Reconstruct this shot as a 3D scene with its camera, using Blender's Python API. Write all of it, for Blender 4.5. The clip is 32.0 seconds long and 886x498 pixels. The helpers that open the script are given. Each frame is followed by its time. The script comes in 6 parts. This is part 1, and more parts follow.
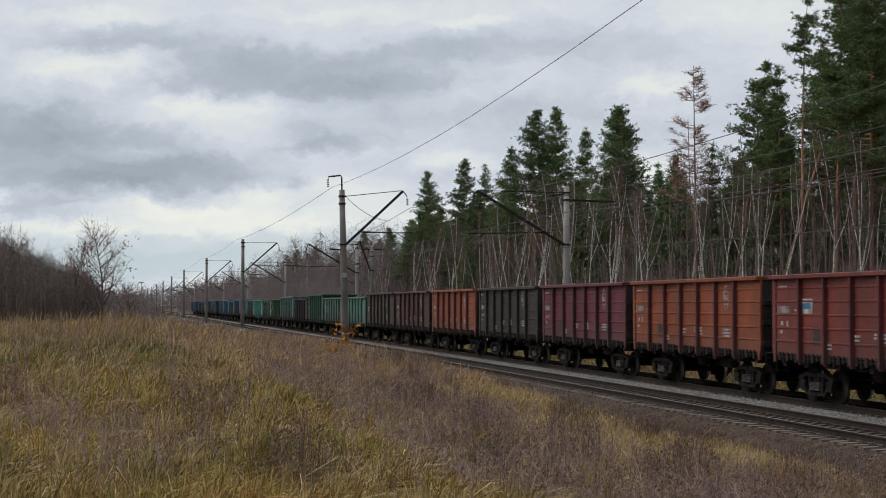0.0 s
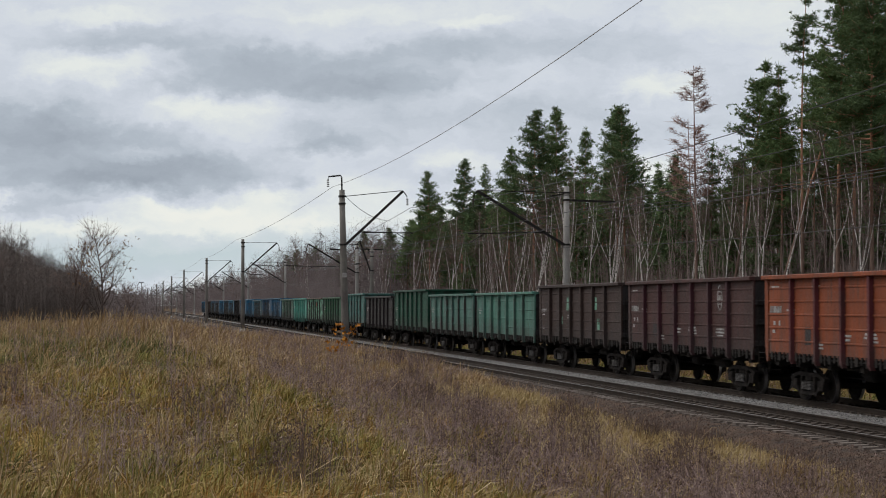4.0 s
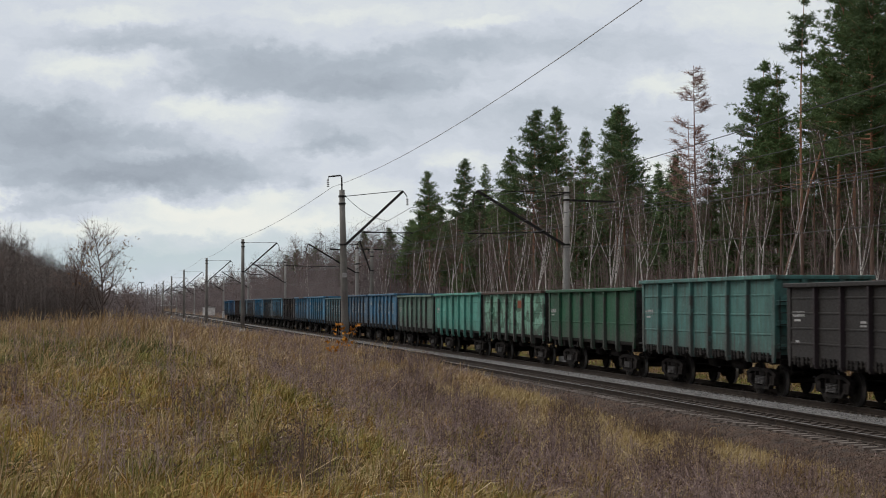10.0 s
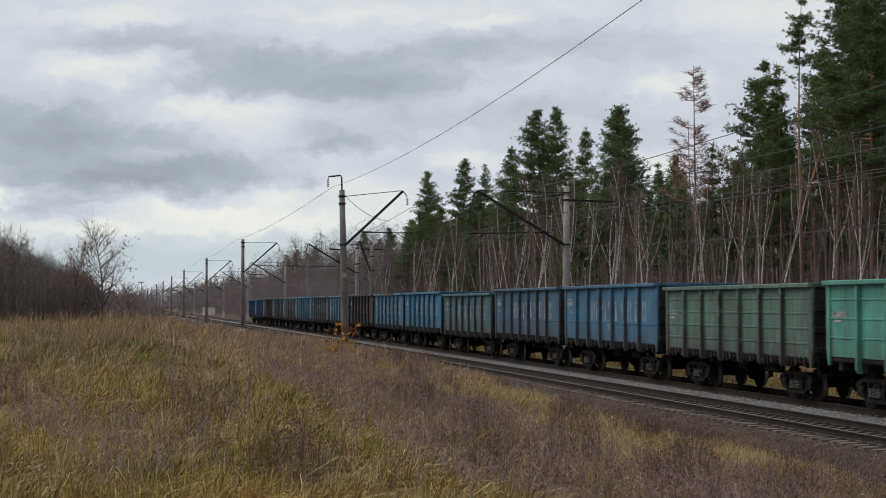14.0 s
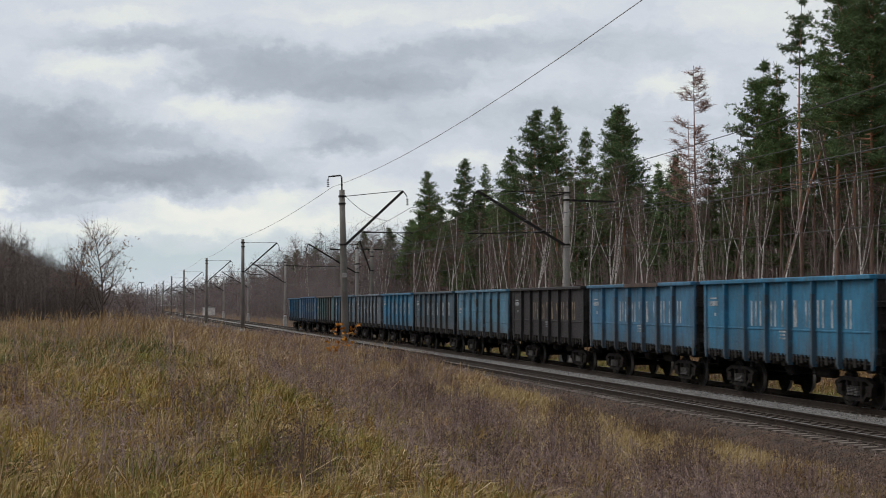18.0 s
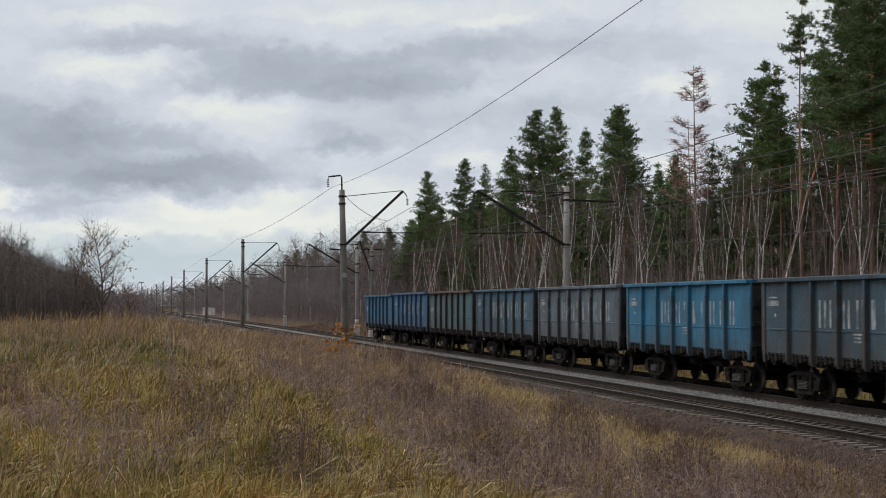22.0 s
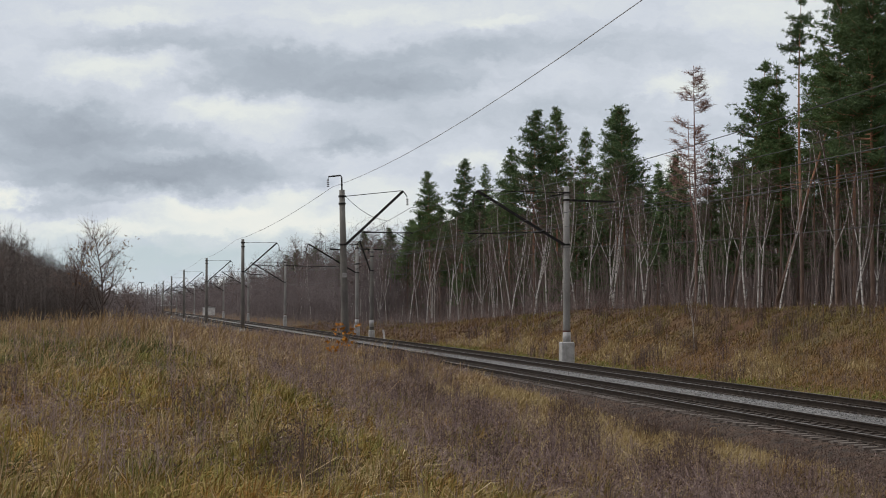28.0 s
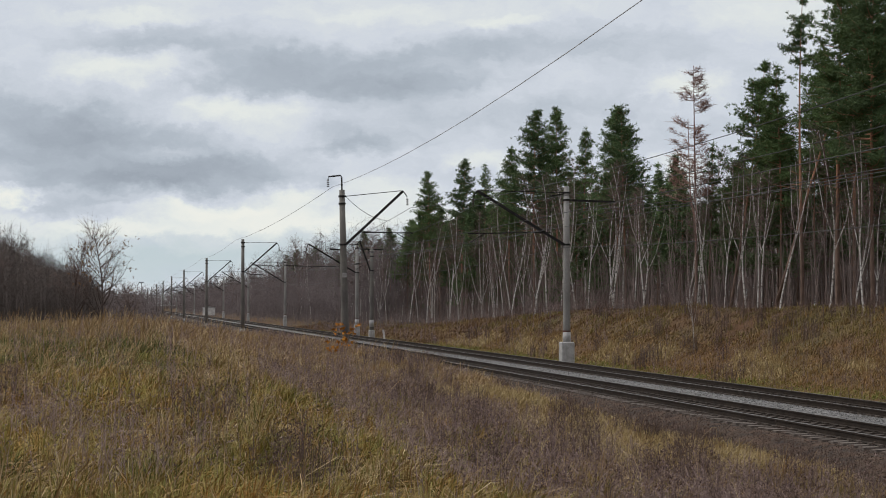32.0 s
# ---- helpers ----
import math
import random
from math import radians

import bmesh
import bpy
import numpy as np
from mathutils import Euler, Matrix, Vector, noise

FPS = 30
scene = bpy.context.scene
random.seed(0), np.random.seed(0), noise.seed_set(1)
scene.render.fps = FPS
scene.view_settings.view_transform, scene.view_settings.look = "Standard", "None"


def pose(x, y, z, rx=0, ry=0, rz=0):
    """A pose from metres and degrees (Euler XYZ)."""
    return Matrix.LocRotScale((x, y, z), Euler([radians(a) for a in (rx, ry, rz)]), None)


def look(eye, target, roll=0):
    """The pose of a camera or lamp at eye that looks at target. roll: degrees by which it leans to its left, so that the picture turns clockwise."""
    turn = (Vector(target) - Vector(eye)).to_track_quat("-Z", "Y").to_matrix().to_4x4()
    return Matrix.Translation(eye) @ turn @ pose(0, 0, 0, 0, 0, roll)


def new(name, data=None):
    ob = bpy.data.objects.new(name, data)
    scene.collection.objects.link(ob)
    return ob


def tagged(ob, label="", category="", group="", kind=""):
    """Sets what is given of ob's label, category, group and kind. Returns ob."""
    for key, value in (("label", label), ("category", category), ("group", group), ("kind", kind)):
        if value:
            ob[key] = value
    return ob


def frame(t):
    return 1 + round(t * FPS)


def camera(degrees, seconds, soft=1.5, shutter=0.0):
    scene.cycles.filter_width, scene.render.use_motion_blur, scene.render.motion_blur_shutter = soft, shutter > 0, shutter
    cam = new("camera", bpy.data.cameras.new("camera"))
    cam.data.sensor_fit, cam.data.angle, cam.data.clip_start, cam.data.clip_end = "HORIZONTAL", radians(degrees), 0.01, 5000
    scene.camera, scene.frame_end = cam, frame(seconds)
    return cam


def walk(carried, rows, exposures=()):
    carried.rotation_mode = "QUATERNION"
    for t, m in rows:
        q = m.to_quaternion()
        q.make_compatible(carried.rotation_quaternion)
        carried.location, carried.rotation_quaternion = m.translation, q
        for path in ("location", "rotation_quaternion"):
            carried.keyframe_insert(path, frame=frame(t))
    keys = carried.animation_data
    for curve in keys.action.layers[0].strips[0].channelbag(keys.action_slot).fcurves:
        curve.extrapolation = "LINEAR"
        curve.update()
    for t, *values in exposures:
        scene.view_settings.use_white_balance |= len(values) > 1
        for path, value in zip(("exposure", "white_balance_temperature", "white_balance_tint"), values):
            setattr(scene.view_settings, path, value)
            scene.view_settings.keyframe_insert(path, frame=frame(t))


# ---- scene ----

# ---------------------------------------------------------------- camera
# rails run along +Y, rail tops at z = 0; the camera stands still on a grassy rise
cam = camera(28.62, 32.0, soft=1.0, shutter=0.25)
EYE = Vector((0.0, 0.0, 2.76))
AIM = Vector((math.sin(radians(10.62)), math.cos(radians(10.62)), math.tan(radians(1.836))))
walk(cam, [(0.0, look(EYE, EYE + AIM)), (32.0, look(EYE, EYE + AIM))])

TAU = 2 * math.pi
NEAR_X, FAR_X = 16.5, 20.5          # track centres
PITCH, FIRST_Y, N_WAGON = 14.066, 34.5, 30


def travelled(t):
    """Metres the train has run since the start."""
    k = t / 10
    return 136.32 * k + 5.09 * k * k - 0.178 * k ** 3 + 0.13 - 0.0048 * (t - 11) ** 2 + 0.015 * max(0.0, t - 21) ** 2


# ---------------------------------------------------------------- world and sun
def node_tree(tree):
    n, l = tree.nodes, tree.links
    n.clear()
    return n, l


world = bpy.data.worlds.new("overcast")
scene.world = world
world.use_nodes = True
n, l = node_tree(world.node_tree)
sky = n.new("ShaderNodeTexSky")
sky.sky_type, sky.sun_disc = "NISHITA", False
sky.sun_elevation, sky.sun_rotation = radians(44), radians(-52)
sky.air_density, sky.dust_density = 1.0, 2.0
dim = n.new("ShaderNodeVectorMath"); dim.operation = "SCALE"; dim.inputs["Scale"].default_value = 0.07
l.new(sky.outputs[0], dim.inputs[0])
co = n.new("ShaderNodeTexCoord")
mp = n.new("ShaderNodeMapping"); mp.inputs["Scale"].default_value = (1, 1, 2.4)
l.new(co.outputs["Generated"], mp.inputs[0])
nz = n.new("ShaderNodeTexNoise"); nz.inputs["Scale"].default_value = 2.6; nz.inputs["Detail"].default_value = 5
l.new(mp.outputs[0], nz.inputs["Vector"])
rp = n.new("ShaderNodeValToRGB")
rp.color_ramp.elements[0].position, rp.color_ramp.elements[0].color = 0.36, (0.43, 0.445, 0.475, 1)
rp.color_ramp.elements[1].position, rp.color_ramp.elements[1].color = 0.66, (0.76, 0.765, 0.775, 1)
l.new(nz.outputs["Fac"], rp.inputs[0])
mx = n.new("ShaderNodeMix"); mx.data_type = "RGBA"; mx.inputs[0].default_value = 0.86
l.new(dim.outputs[0], mx.inputs[6]); l.new(rp.outputs[0], mx.inputs[7])
# an overcast sky is brighter towards the zenith
up = n.new("ShaderNodeSeparateXYZ"); l.new(co.outputs["Generated"], up.inputs[0])
lift = n.new("ShaderNodeMapRange")
lift.inputs[1].default_value, lift.inputs[2].default_value, lift.inputs[3].default_value, lift.inputs[4].default_value = 0.0, 1.0, 0.75, 2.0
l.new(up.outputs["Z"], lift.inputs[0])
# and on the side where the sun stands behind the cloud
toward = n.new("ShaderNodeVectorMath"); toward.operation = "DOT_PRODUCT"; toward.inputs[1].default_value = (-0.57, 0.44, 0.69)
l.new(co.outputs["Generated"], toward.inputs[0])
side = n.new("ShaderNodeMapRange")
side.inputs[1].default_value, side.inputs[2].default_value, side.inputs[3].default_value, side.inputs[4].default_value = -0.6, 1.0, 0.38, 1.62
l.new(toward.outputs["Value"], side.inputs[0])
bg = n.new("ShaderNodeBackground")
both = n.new("ShaderNodeMath"); both.operation = "MULTIPLY"
l.new(lift.outputs[0], both.inputs[0]); l.new(side.outputs[0], both.inputs[1])
l.new(both.outputs[0], bg.inputs["Strength"])
l.new(mx.outputs[2], bg.inputs[0])
wo = n.new("ShaderNodeOutputWorld")
l.new(bg.outputs[0], wo.inputs[0])

sun = new("sun", bpy.data.lights.new("sun", "SUN"))
sun.data.energy, sun.data.angle, sun.data.color = 1.3, radians(30), (1.0, 0.93, 0.82)
sun.matrix_basis = look((-90, 70, 110), (0, 0, 0))


# ---------------------------------------------------------------- materials
def material(name, rough=0.8, metal=0.0, spec=0.3):
    m = bpy.data.materials.new(name)
    m.use_nodes = True
    n, l = node_tree(m.node_tree)
    b = n.new("ShaderNodeBsdfPrincipled")
    b.inputs["Roughness"].default_value, b.inputs["Metallic"].default_value = rough, metal
    b.inputs["Specular IOR Level"].default_value = spec
    o = n.new("ShaderNodeOutputMaterial")
    l.new(b.outputs[0], o.inputs[0])
    return m, n, l, b


def noise_node(n, l, scale, detail=4, stretch=(1, 1, 1), space="Object", rough=0.55):
    c = n.new("ShaderNodeTexCoord")
    m = n.new("ShaderNodeMapping"); m.inputs["Scale"].default_value = stretch
    l.new(c.outputs[space], m.inputs[0])
    t = n.new("ShaderNodeTexNoise")
    t.inputs["Scale"].default_value, t.inputs["Detail"].default_value, t.inputs["Roughness"].default_value = scale, detail, rough
    l.new(m.outputs[0], t.inputs["Vector"])
    return t.outputs["Fac"]


def ramp(n, l, fac, stops):
    r = n.new("ShaderNodeValToRGB")
    el = r.color_ramp.elements
    while len(el) < len(stops):
        el.new(0.5)
    for e, (p, c) in zip(el, stops):
        e.position, e.color = p, (*c, 1) if len(c) == 3 else c
    l.new(fac, r.inputs[0])
    return r.outputs[0]


def grey(v):
    return (v, v, v)


def mix(n, l, fac, a, b, mode="MIX"):
    m = n.new("ShaderNodeMix")
    m.data_type, m.blend_type = "RGBA", mode
    for sock, val in ((m.inputs[0], fac), (m.inputs[6], a), (m.inputs[7], b)):
        if isinstance(val, (int, float)):
            sock.default_value = val
        elif isinstance(val, tuple):
            sock.default_value = (*val, 1)
        else:
            l.new(val, sock)
    return m.outputs[2]


def math_node(n, l, op, a, b=0.5, clamp=False):
    m = n.new("ShaderNodeMath")
    m.operation, m.use_clamp = op, clamp
    for sock, val in zip(m.inputs, (a, b)):
        if isinstance(val, (int, float)):
            sock.default_value = val
        else:
            l.new(val, sock)
    return m.outputs[0]


def bump(n, l, b, height, strength=0.4, dist=0.02):
    u = n.new("ShaderNodeBump")
    u.inputs["Strength"].default_value, u.inputs["Distance"].default_value = strength, dist
    l.new(height, u.inputs["Height"])
    l.new(u.outputs[0], b.inputs["Normal"])


def island(n):
    return n.new("ShaderNodeNewGeometry").outputs["Random Per Island"]


def mottled(name, stops, scale=3.0, rough=0.85, metal=0.0, fine=40.0, relief=0.4, stretch=(1, 1, 1), dist=0.02, spec=0.3):
    """Two scales of variation: wide stains and fine grain."""
    m, n, l, b = material(name, rough, metal, spec)
    a = noise_node(n, l, scale, 5, stretch)
    g = noise_node(n, l, fine, 3, stretch)
    c = ramp(n, l, a, stops)
    c = mix(n, l, 0.45, c, ramp(n, l, g, [(0.3, grey(0.45)), (0.7, grey(1.0))]), "MULTIPLY")
    l.new(c, b.inputs["Base Color"])
    bump(n, l, b, g, relief, dist)
    return m


def per_island(name, stops, patch=None, patch_scale=0.12, rough=0.9, shift=0.35):
    """Blades, leaves and stones: each piece its own tone, with wide patches of tone over the ground."""
    m, n, l, b = material(name, rough, 0, 0.2)
    r = island(n)
    p = noise_node(n, l, patch_scale, 3)
    f = math_node(n, l, "ADD", math_node(n, l, "MULTIPLY", r, 1 - shift), math_node(n, l, "MULTIPLY", math_node(n, l, "SUBTRACT", math_node(n, l, "MULTIPLY", p, 2.4), 0.7, True), shift))
    c = ramp(n, l, f, stops)
    if patch:
        q = noise_node(n, l, patch_scale * 2.3, 3, (1, 1, 1))
        c = mix(n, l, ramp(n, l, q, [(0.48, grey(0.0)), (0.62, grey(0.75))]), c, patch)
    l.new(c, b.inputs["Base Color"])
    return m


def paint_material(name, base, dirt=(0.042, 0.038, 0.035), wear=0.4, rust=(0.07, 0.035, 0.022), rusty=0.25, ribs=0.0, peel=None):
    """Wagon paint: faded patches, downward grime streaks, dust low on the sides, rust freckles."""
    m, n, l, b = material(name, 0.62, 0.0, 0.25)
    fade = noise_node(n, l, 0.9, 5)
    c = ramp(n, l, fade, [(0.3, tuple(v * 0.72 for v in base)), (0.52, base), (0.75, tuple(min(1, v * 1.22 + 0.005) for v in base))])
    oi = n.new("ShaderNodeObjectInfo")
    tone = math_node(n, l, "ADD", math_node(n, l, "MULTIPLY", oi.outputs["Random"], 0.28), 0.84)
    c = mix(n, l, 1.0, c, mix(n, l, tone, (0, 0, 0), (1, 1, 1)), "MULTIPLY")
    if peel:
        flake = noise_node(n, l, 1.15, 3, (1, 1.0, 1.5), rough=0.45)
        c = mix(n, l, ramp(n, l, flake, [(0.47, grey(0)), (0.50, grey(0.9))]), c, peel)
        flake = noise_node(n, l, 1.9, 4, (1, 1.5, 1.0), rough=0.6)
        c = mix(n, l, ramp(n, l, flake, [(0.59, grey(0)), (0.63, grey(0.7))]), c, (0.060, 0.062, 0.044))
        flake = noise_node(n, l, 3.1, 3, (1, 1.3, 1.0), rough=0.5)
        c = mix(n, l, ramp(n, l, flake, [(0.62, grey(0)), (0.65, grey(0.8))]), c, tuple(v * 1.25 for v in peel))
    streak = noise_node(n, l, 2.2, 5, (1, 3.2, 0.35))
    co = n.new("ShaderNodeTexCoord"); sp = n.new("ShaderNodeSeparateXYZ")
    l.new(co.outputs["Object"], sp.inputs[0])
    low = n.new("ShaderNodeMapRange")
    low.inputs[1].default_value, low.inputs[2].default_value, low.inputs[3].default_value, low.inputs[4].default_value = 2.1, 1.2, 0.0, 0.22
    l.new(sp.outputs["Z"], low.inputs[0])
    grime = math_node(n, l, "ADD", streak, low.outputs[0])
    # the ribs, which stand proud below the top rail, are darkened further
    proud = math_node(n, l, "GREATER_THAN", math_node(n, l, "ABSOLUTE", sp.outputs["X"]), 1.53)
    under = math_node(n, l, "LESS_THAN", sp.outputs["Z"], 3.06)
    grime = math_node(n, l, "ADD", grime, math_node(n, l, "MULTIPLY", math_node(n, l, "MULTIPLY", proud, under), ribs))
    # faint upright scuffs where the paint has chalked
    chalk = noise_node(n, l, 6.0, 5, (1, 2.4, 0.30), rough=0.65)
    c = mix(n, l, ramp(n, l, chalk, [(0.54, grey(0)), (0.72, grey(0.10 + 0.35 * wear))]), c, tuple(min(1, v * 1.5 + 0.010) for v in base))
    g = ramp(n, l, grime, [(0.50 - 0.08 * wear, grey(0.0)), (0.80, grey(min(1, 0.5 + wear)))])
    c = mix(n, l, g, c, dirt)
    # chipped patches and dark drips below the top rail
    chip = noise_node(n, l, 2.6, 6, (1, 1.3, 0.8), rough=0.68)
    c = mix(n, l, ramp(n, l, chip, [(0.60 - 0.03 * wear, grey(0)), (0.64 - 0.03 * wear, grey(0.15 + 0.6 * wear))]), c, tuple(min(1, v * 1.4 + 0.010) for v in base))
    drip = math_node(n, l, "ADD", noise_node(n, l, 3.4, 4, (1, 3.6, 0.16)), math_node(n, l, "MULTIPLY", math_node(n, l, "SUBTRACT", sp.outputs["Z"], 2.4), 0.05))
    c = mix(n, l, ramp(n, l, drip, [(0.60 - 0.05 * wear, grey(0)), (0.70 - 0.05 * wear, grey(0.35 + 0.6 * wear))]), c, (0.028, 0.022, 0.019))
    spots = noise_node(n, l, 5.5, 6, (1, 1, 1.0), rough=0.7)
    c = mix(n, l, ramp(n, l, spots, [(0.66 - 0.16 * rusty, grey(0.0)), (0.76 - 0.12 * rusty, grey(min(1, 0.3 + rusty)))]), c, rust)
    l.new(c, b.inputs["Base Color"])
    fine = noise_node(n, l, 14, 4)
    l.new(ramp(n, l, fine, [(0.3, grey(0.5)), (0.7, grey(0.8))]), b.inputs["Roughness"])
    bump(n, l, b, noise_node(n, l, 3.0, 4), 0.5, 0.03)
    return m


M = {}
M["steel"] = mottled("underframe_steel", [(0.3, (0.011, 0.0102, 0.0100)), (0.55, (0.023, 0.0205, 0.019)), (0.8, (0.042, 0.035, 0.029))], 2.5, 0.9, 0.0, spec=0.1)
M["bogie"] = mottled("bogie_steel", [(0.3, (0.008, 0.007, 0.0068)), (0.55, (0.018, 0.0155, 0.0145)), (0.8, (0.042, 0.035, 0.031))], 4, 0.95, 0.0, spec=0.08)
# paler than the bogie frame: the coils' highlights are put into the colour
M["spring"] = mottled("highlit_spring_steel", [(0.3, (0.040, 0.037, 0.036)), (0.55, (0.075, 0.070, 0.068)), (0.8, (0.12, 0.11, 0.105))], 4, 0.7, 0.2)
M["wheel"] = mottled("wheel_steel", [(0.3, (0.012, 0.011, 0.010)), (0.7, (0.022, 0.018, 0.015))], 6, 0.9, 0.0, spec=0.1)
M["tread"] = mottled("polished_tread", [(0.3, (0.35, 0.35, 0.36)), (0.7, (0.5, 0.5, 0.5))], 8, 0.3, 0.9)
M["rail"] = mottled("rusty_rail", [(0.3, (0.017, 0.0125, 0.010)), (0.7, (0.040, 0.029, 0.022))], 3, 0.85, 0.1, spec=0.15)
M["railtop"] = mottled("worn_rail_head", [(0.3, (0.10, 0.095, 0.092)), (0.7, (0.20, 0.19, 0.185))], 5, 0.45, 0.8)
# sleepers: pale ends, oil and brake dust between and beside the rails
m, n, l, b = material("sleeper_concrete", 0.95, 0, 0.2)
c = ramp(n, l, noise_node(n, l, 1.6, 5), [(0.3, (0.095, 0.077, 0.066)), (0.55, (0.145, 0.12, 0.104)), (0.8, (0.21, 0.18, 0.158))])
co = n.new("ShaderNodeTexCoord"); sp = n.new("ShaderNodeSeparateXYZ"); l.new(co.outputs["Object"], sp.inputs[0])
oil = math_node(n, l, "ADD", math_node(n, l, "ABSOLUTE", sp.outputs["X"]), math_node(n, l, "MULTIPLY", noise_node(n, l, 3.0, 4), 0.25))
c = mix(n, l, ramp(n, l, oil, [(0.97, grey(0.88)), (1.12, grey(0.0))]), c, (0.036, 0.028, 0.023))
oi = n.new("ShaderNodeObjectInfo")
c = mix(n, l, math_node(n, l, "MULTIPLY", oi.outputs["Random"], 0.45), c, (0.07, 0.053, 0.043))
g = noise_node(n, l, 30, 3)
c = mix(n, l, 0.45, c, ramp(n, l, g, [(0.3, grey(0.45)), (0.7, grey(1.0))]), "MULTIPLY")
l.new(c, b.inputs["Base Color"]); bump(n, l, b, g, 0.4, 0.02)
M["sleeper"] = m
M["concrete"] = mottled("pole_concrete", [(0.3, (0.20, 0.19, 0.18)), (0.55, (0.28, 0.27, 0.255)), (0.8, (0.36, 0.35, 0.33))], 1.3, 0.95, 0, 25, 0.3, (1, 1, 0.35))
M["dark_concrete"] = mottled("weathered_pole_concrete", [(0.3, (0.11, 0.10, 0.095)), (0.55, (0.17, 0.16, 0.145)), (0.8, (0.24, 0.225, 0.20))], 1.3, 0.95, 0, 25, 0.3, (1, 1, 0.35))
M["white"] = mottled("whitewash", [(0.3, (0.28, 0.27, 0.26)), (0.6, (0.42, 0.41, 0.40)), (0.8, (0.52, 0.51, 0.50))], 3, 0.9)
M["hut_white"] = mottled("hut_whitewash", [(0.3, (0.55, 0.53, 0.52)), (0.6, (0.68, 0.66, 0.65)), (0.8, (0.78, 0.76, 0.75))], 1.2, 0.9)
M["iron"] = mottled("bracket_iron", [(0.3, (0.016, 0.015, 0.015)), (0.7, (0.04, 0.037, 0.035))], 4, 0.7, 0.4)
M["wire"] = mottled("wire_metal", [(0.3, (0.05, 0.05, 0.05)), (0.7, (0.09, 0.09, 0.09))], 4, 0.6, 0.6)
M["feeder"] = mottled("weathered_aluminium_wire", [(0.3, (0.28, 0.28, 0.29)), (0.7, (0.40, 0.40, 0.41))], 4, 0.6, 0.2)
M["porcelain"] = mottled("insulator_glaze", [(0.3, (0.03, 0.02, 0.018)), (0.7, (0.07, 0.05, 0.045))], 10, 0.25)
M["mark"] = mottled("stencil_white", [(0.34, (0.16, 0.155, 0.15)), (0.52, (0.32, 0.315, 0.31)), (0.8, (0.5, 0.5, 0.5))], 3, 0.8, 0, 18)
M["letter"] = mottled("faded_letter_paint", [(0.36, (0.10, 0.13, 0.15)), (0.5, (0.30, 0.33, 0.35)), (0.7, (0.46, 0.48, 0.48))], 2.2, 0.8, 0, 12)
M["letter_tan"] = mottled("yellowed_letter_paint", [(0.38, (0.035, 0.028, 0.024)), (0.5, (0.20, 0.165, 0.115)), (0.7, (0.30, 0.25, 0.18))], 2.2, 0.8, 0, 12)


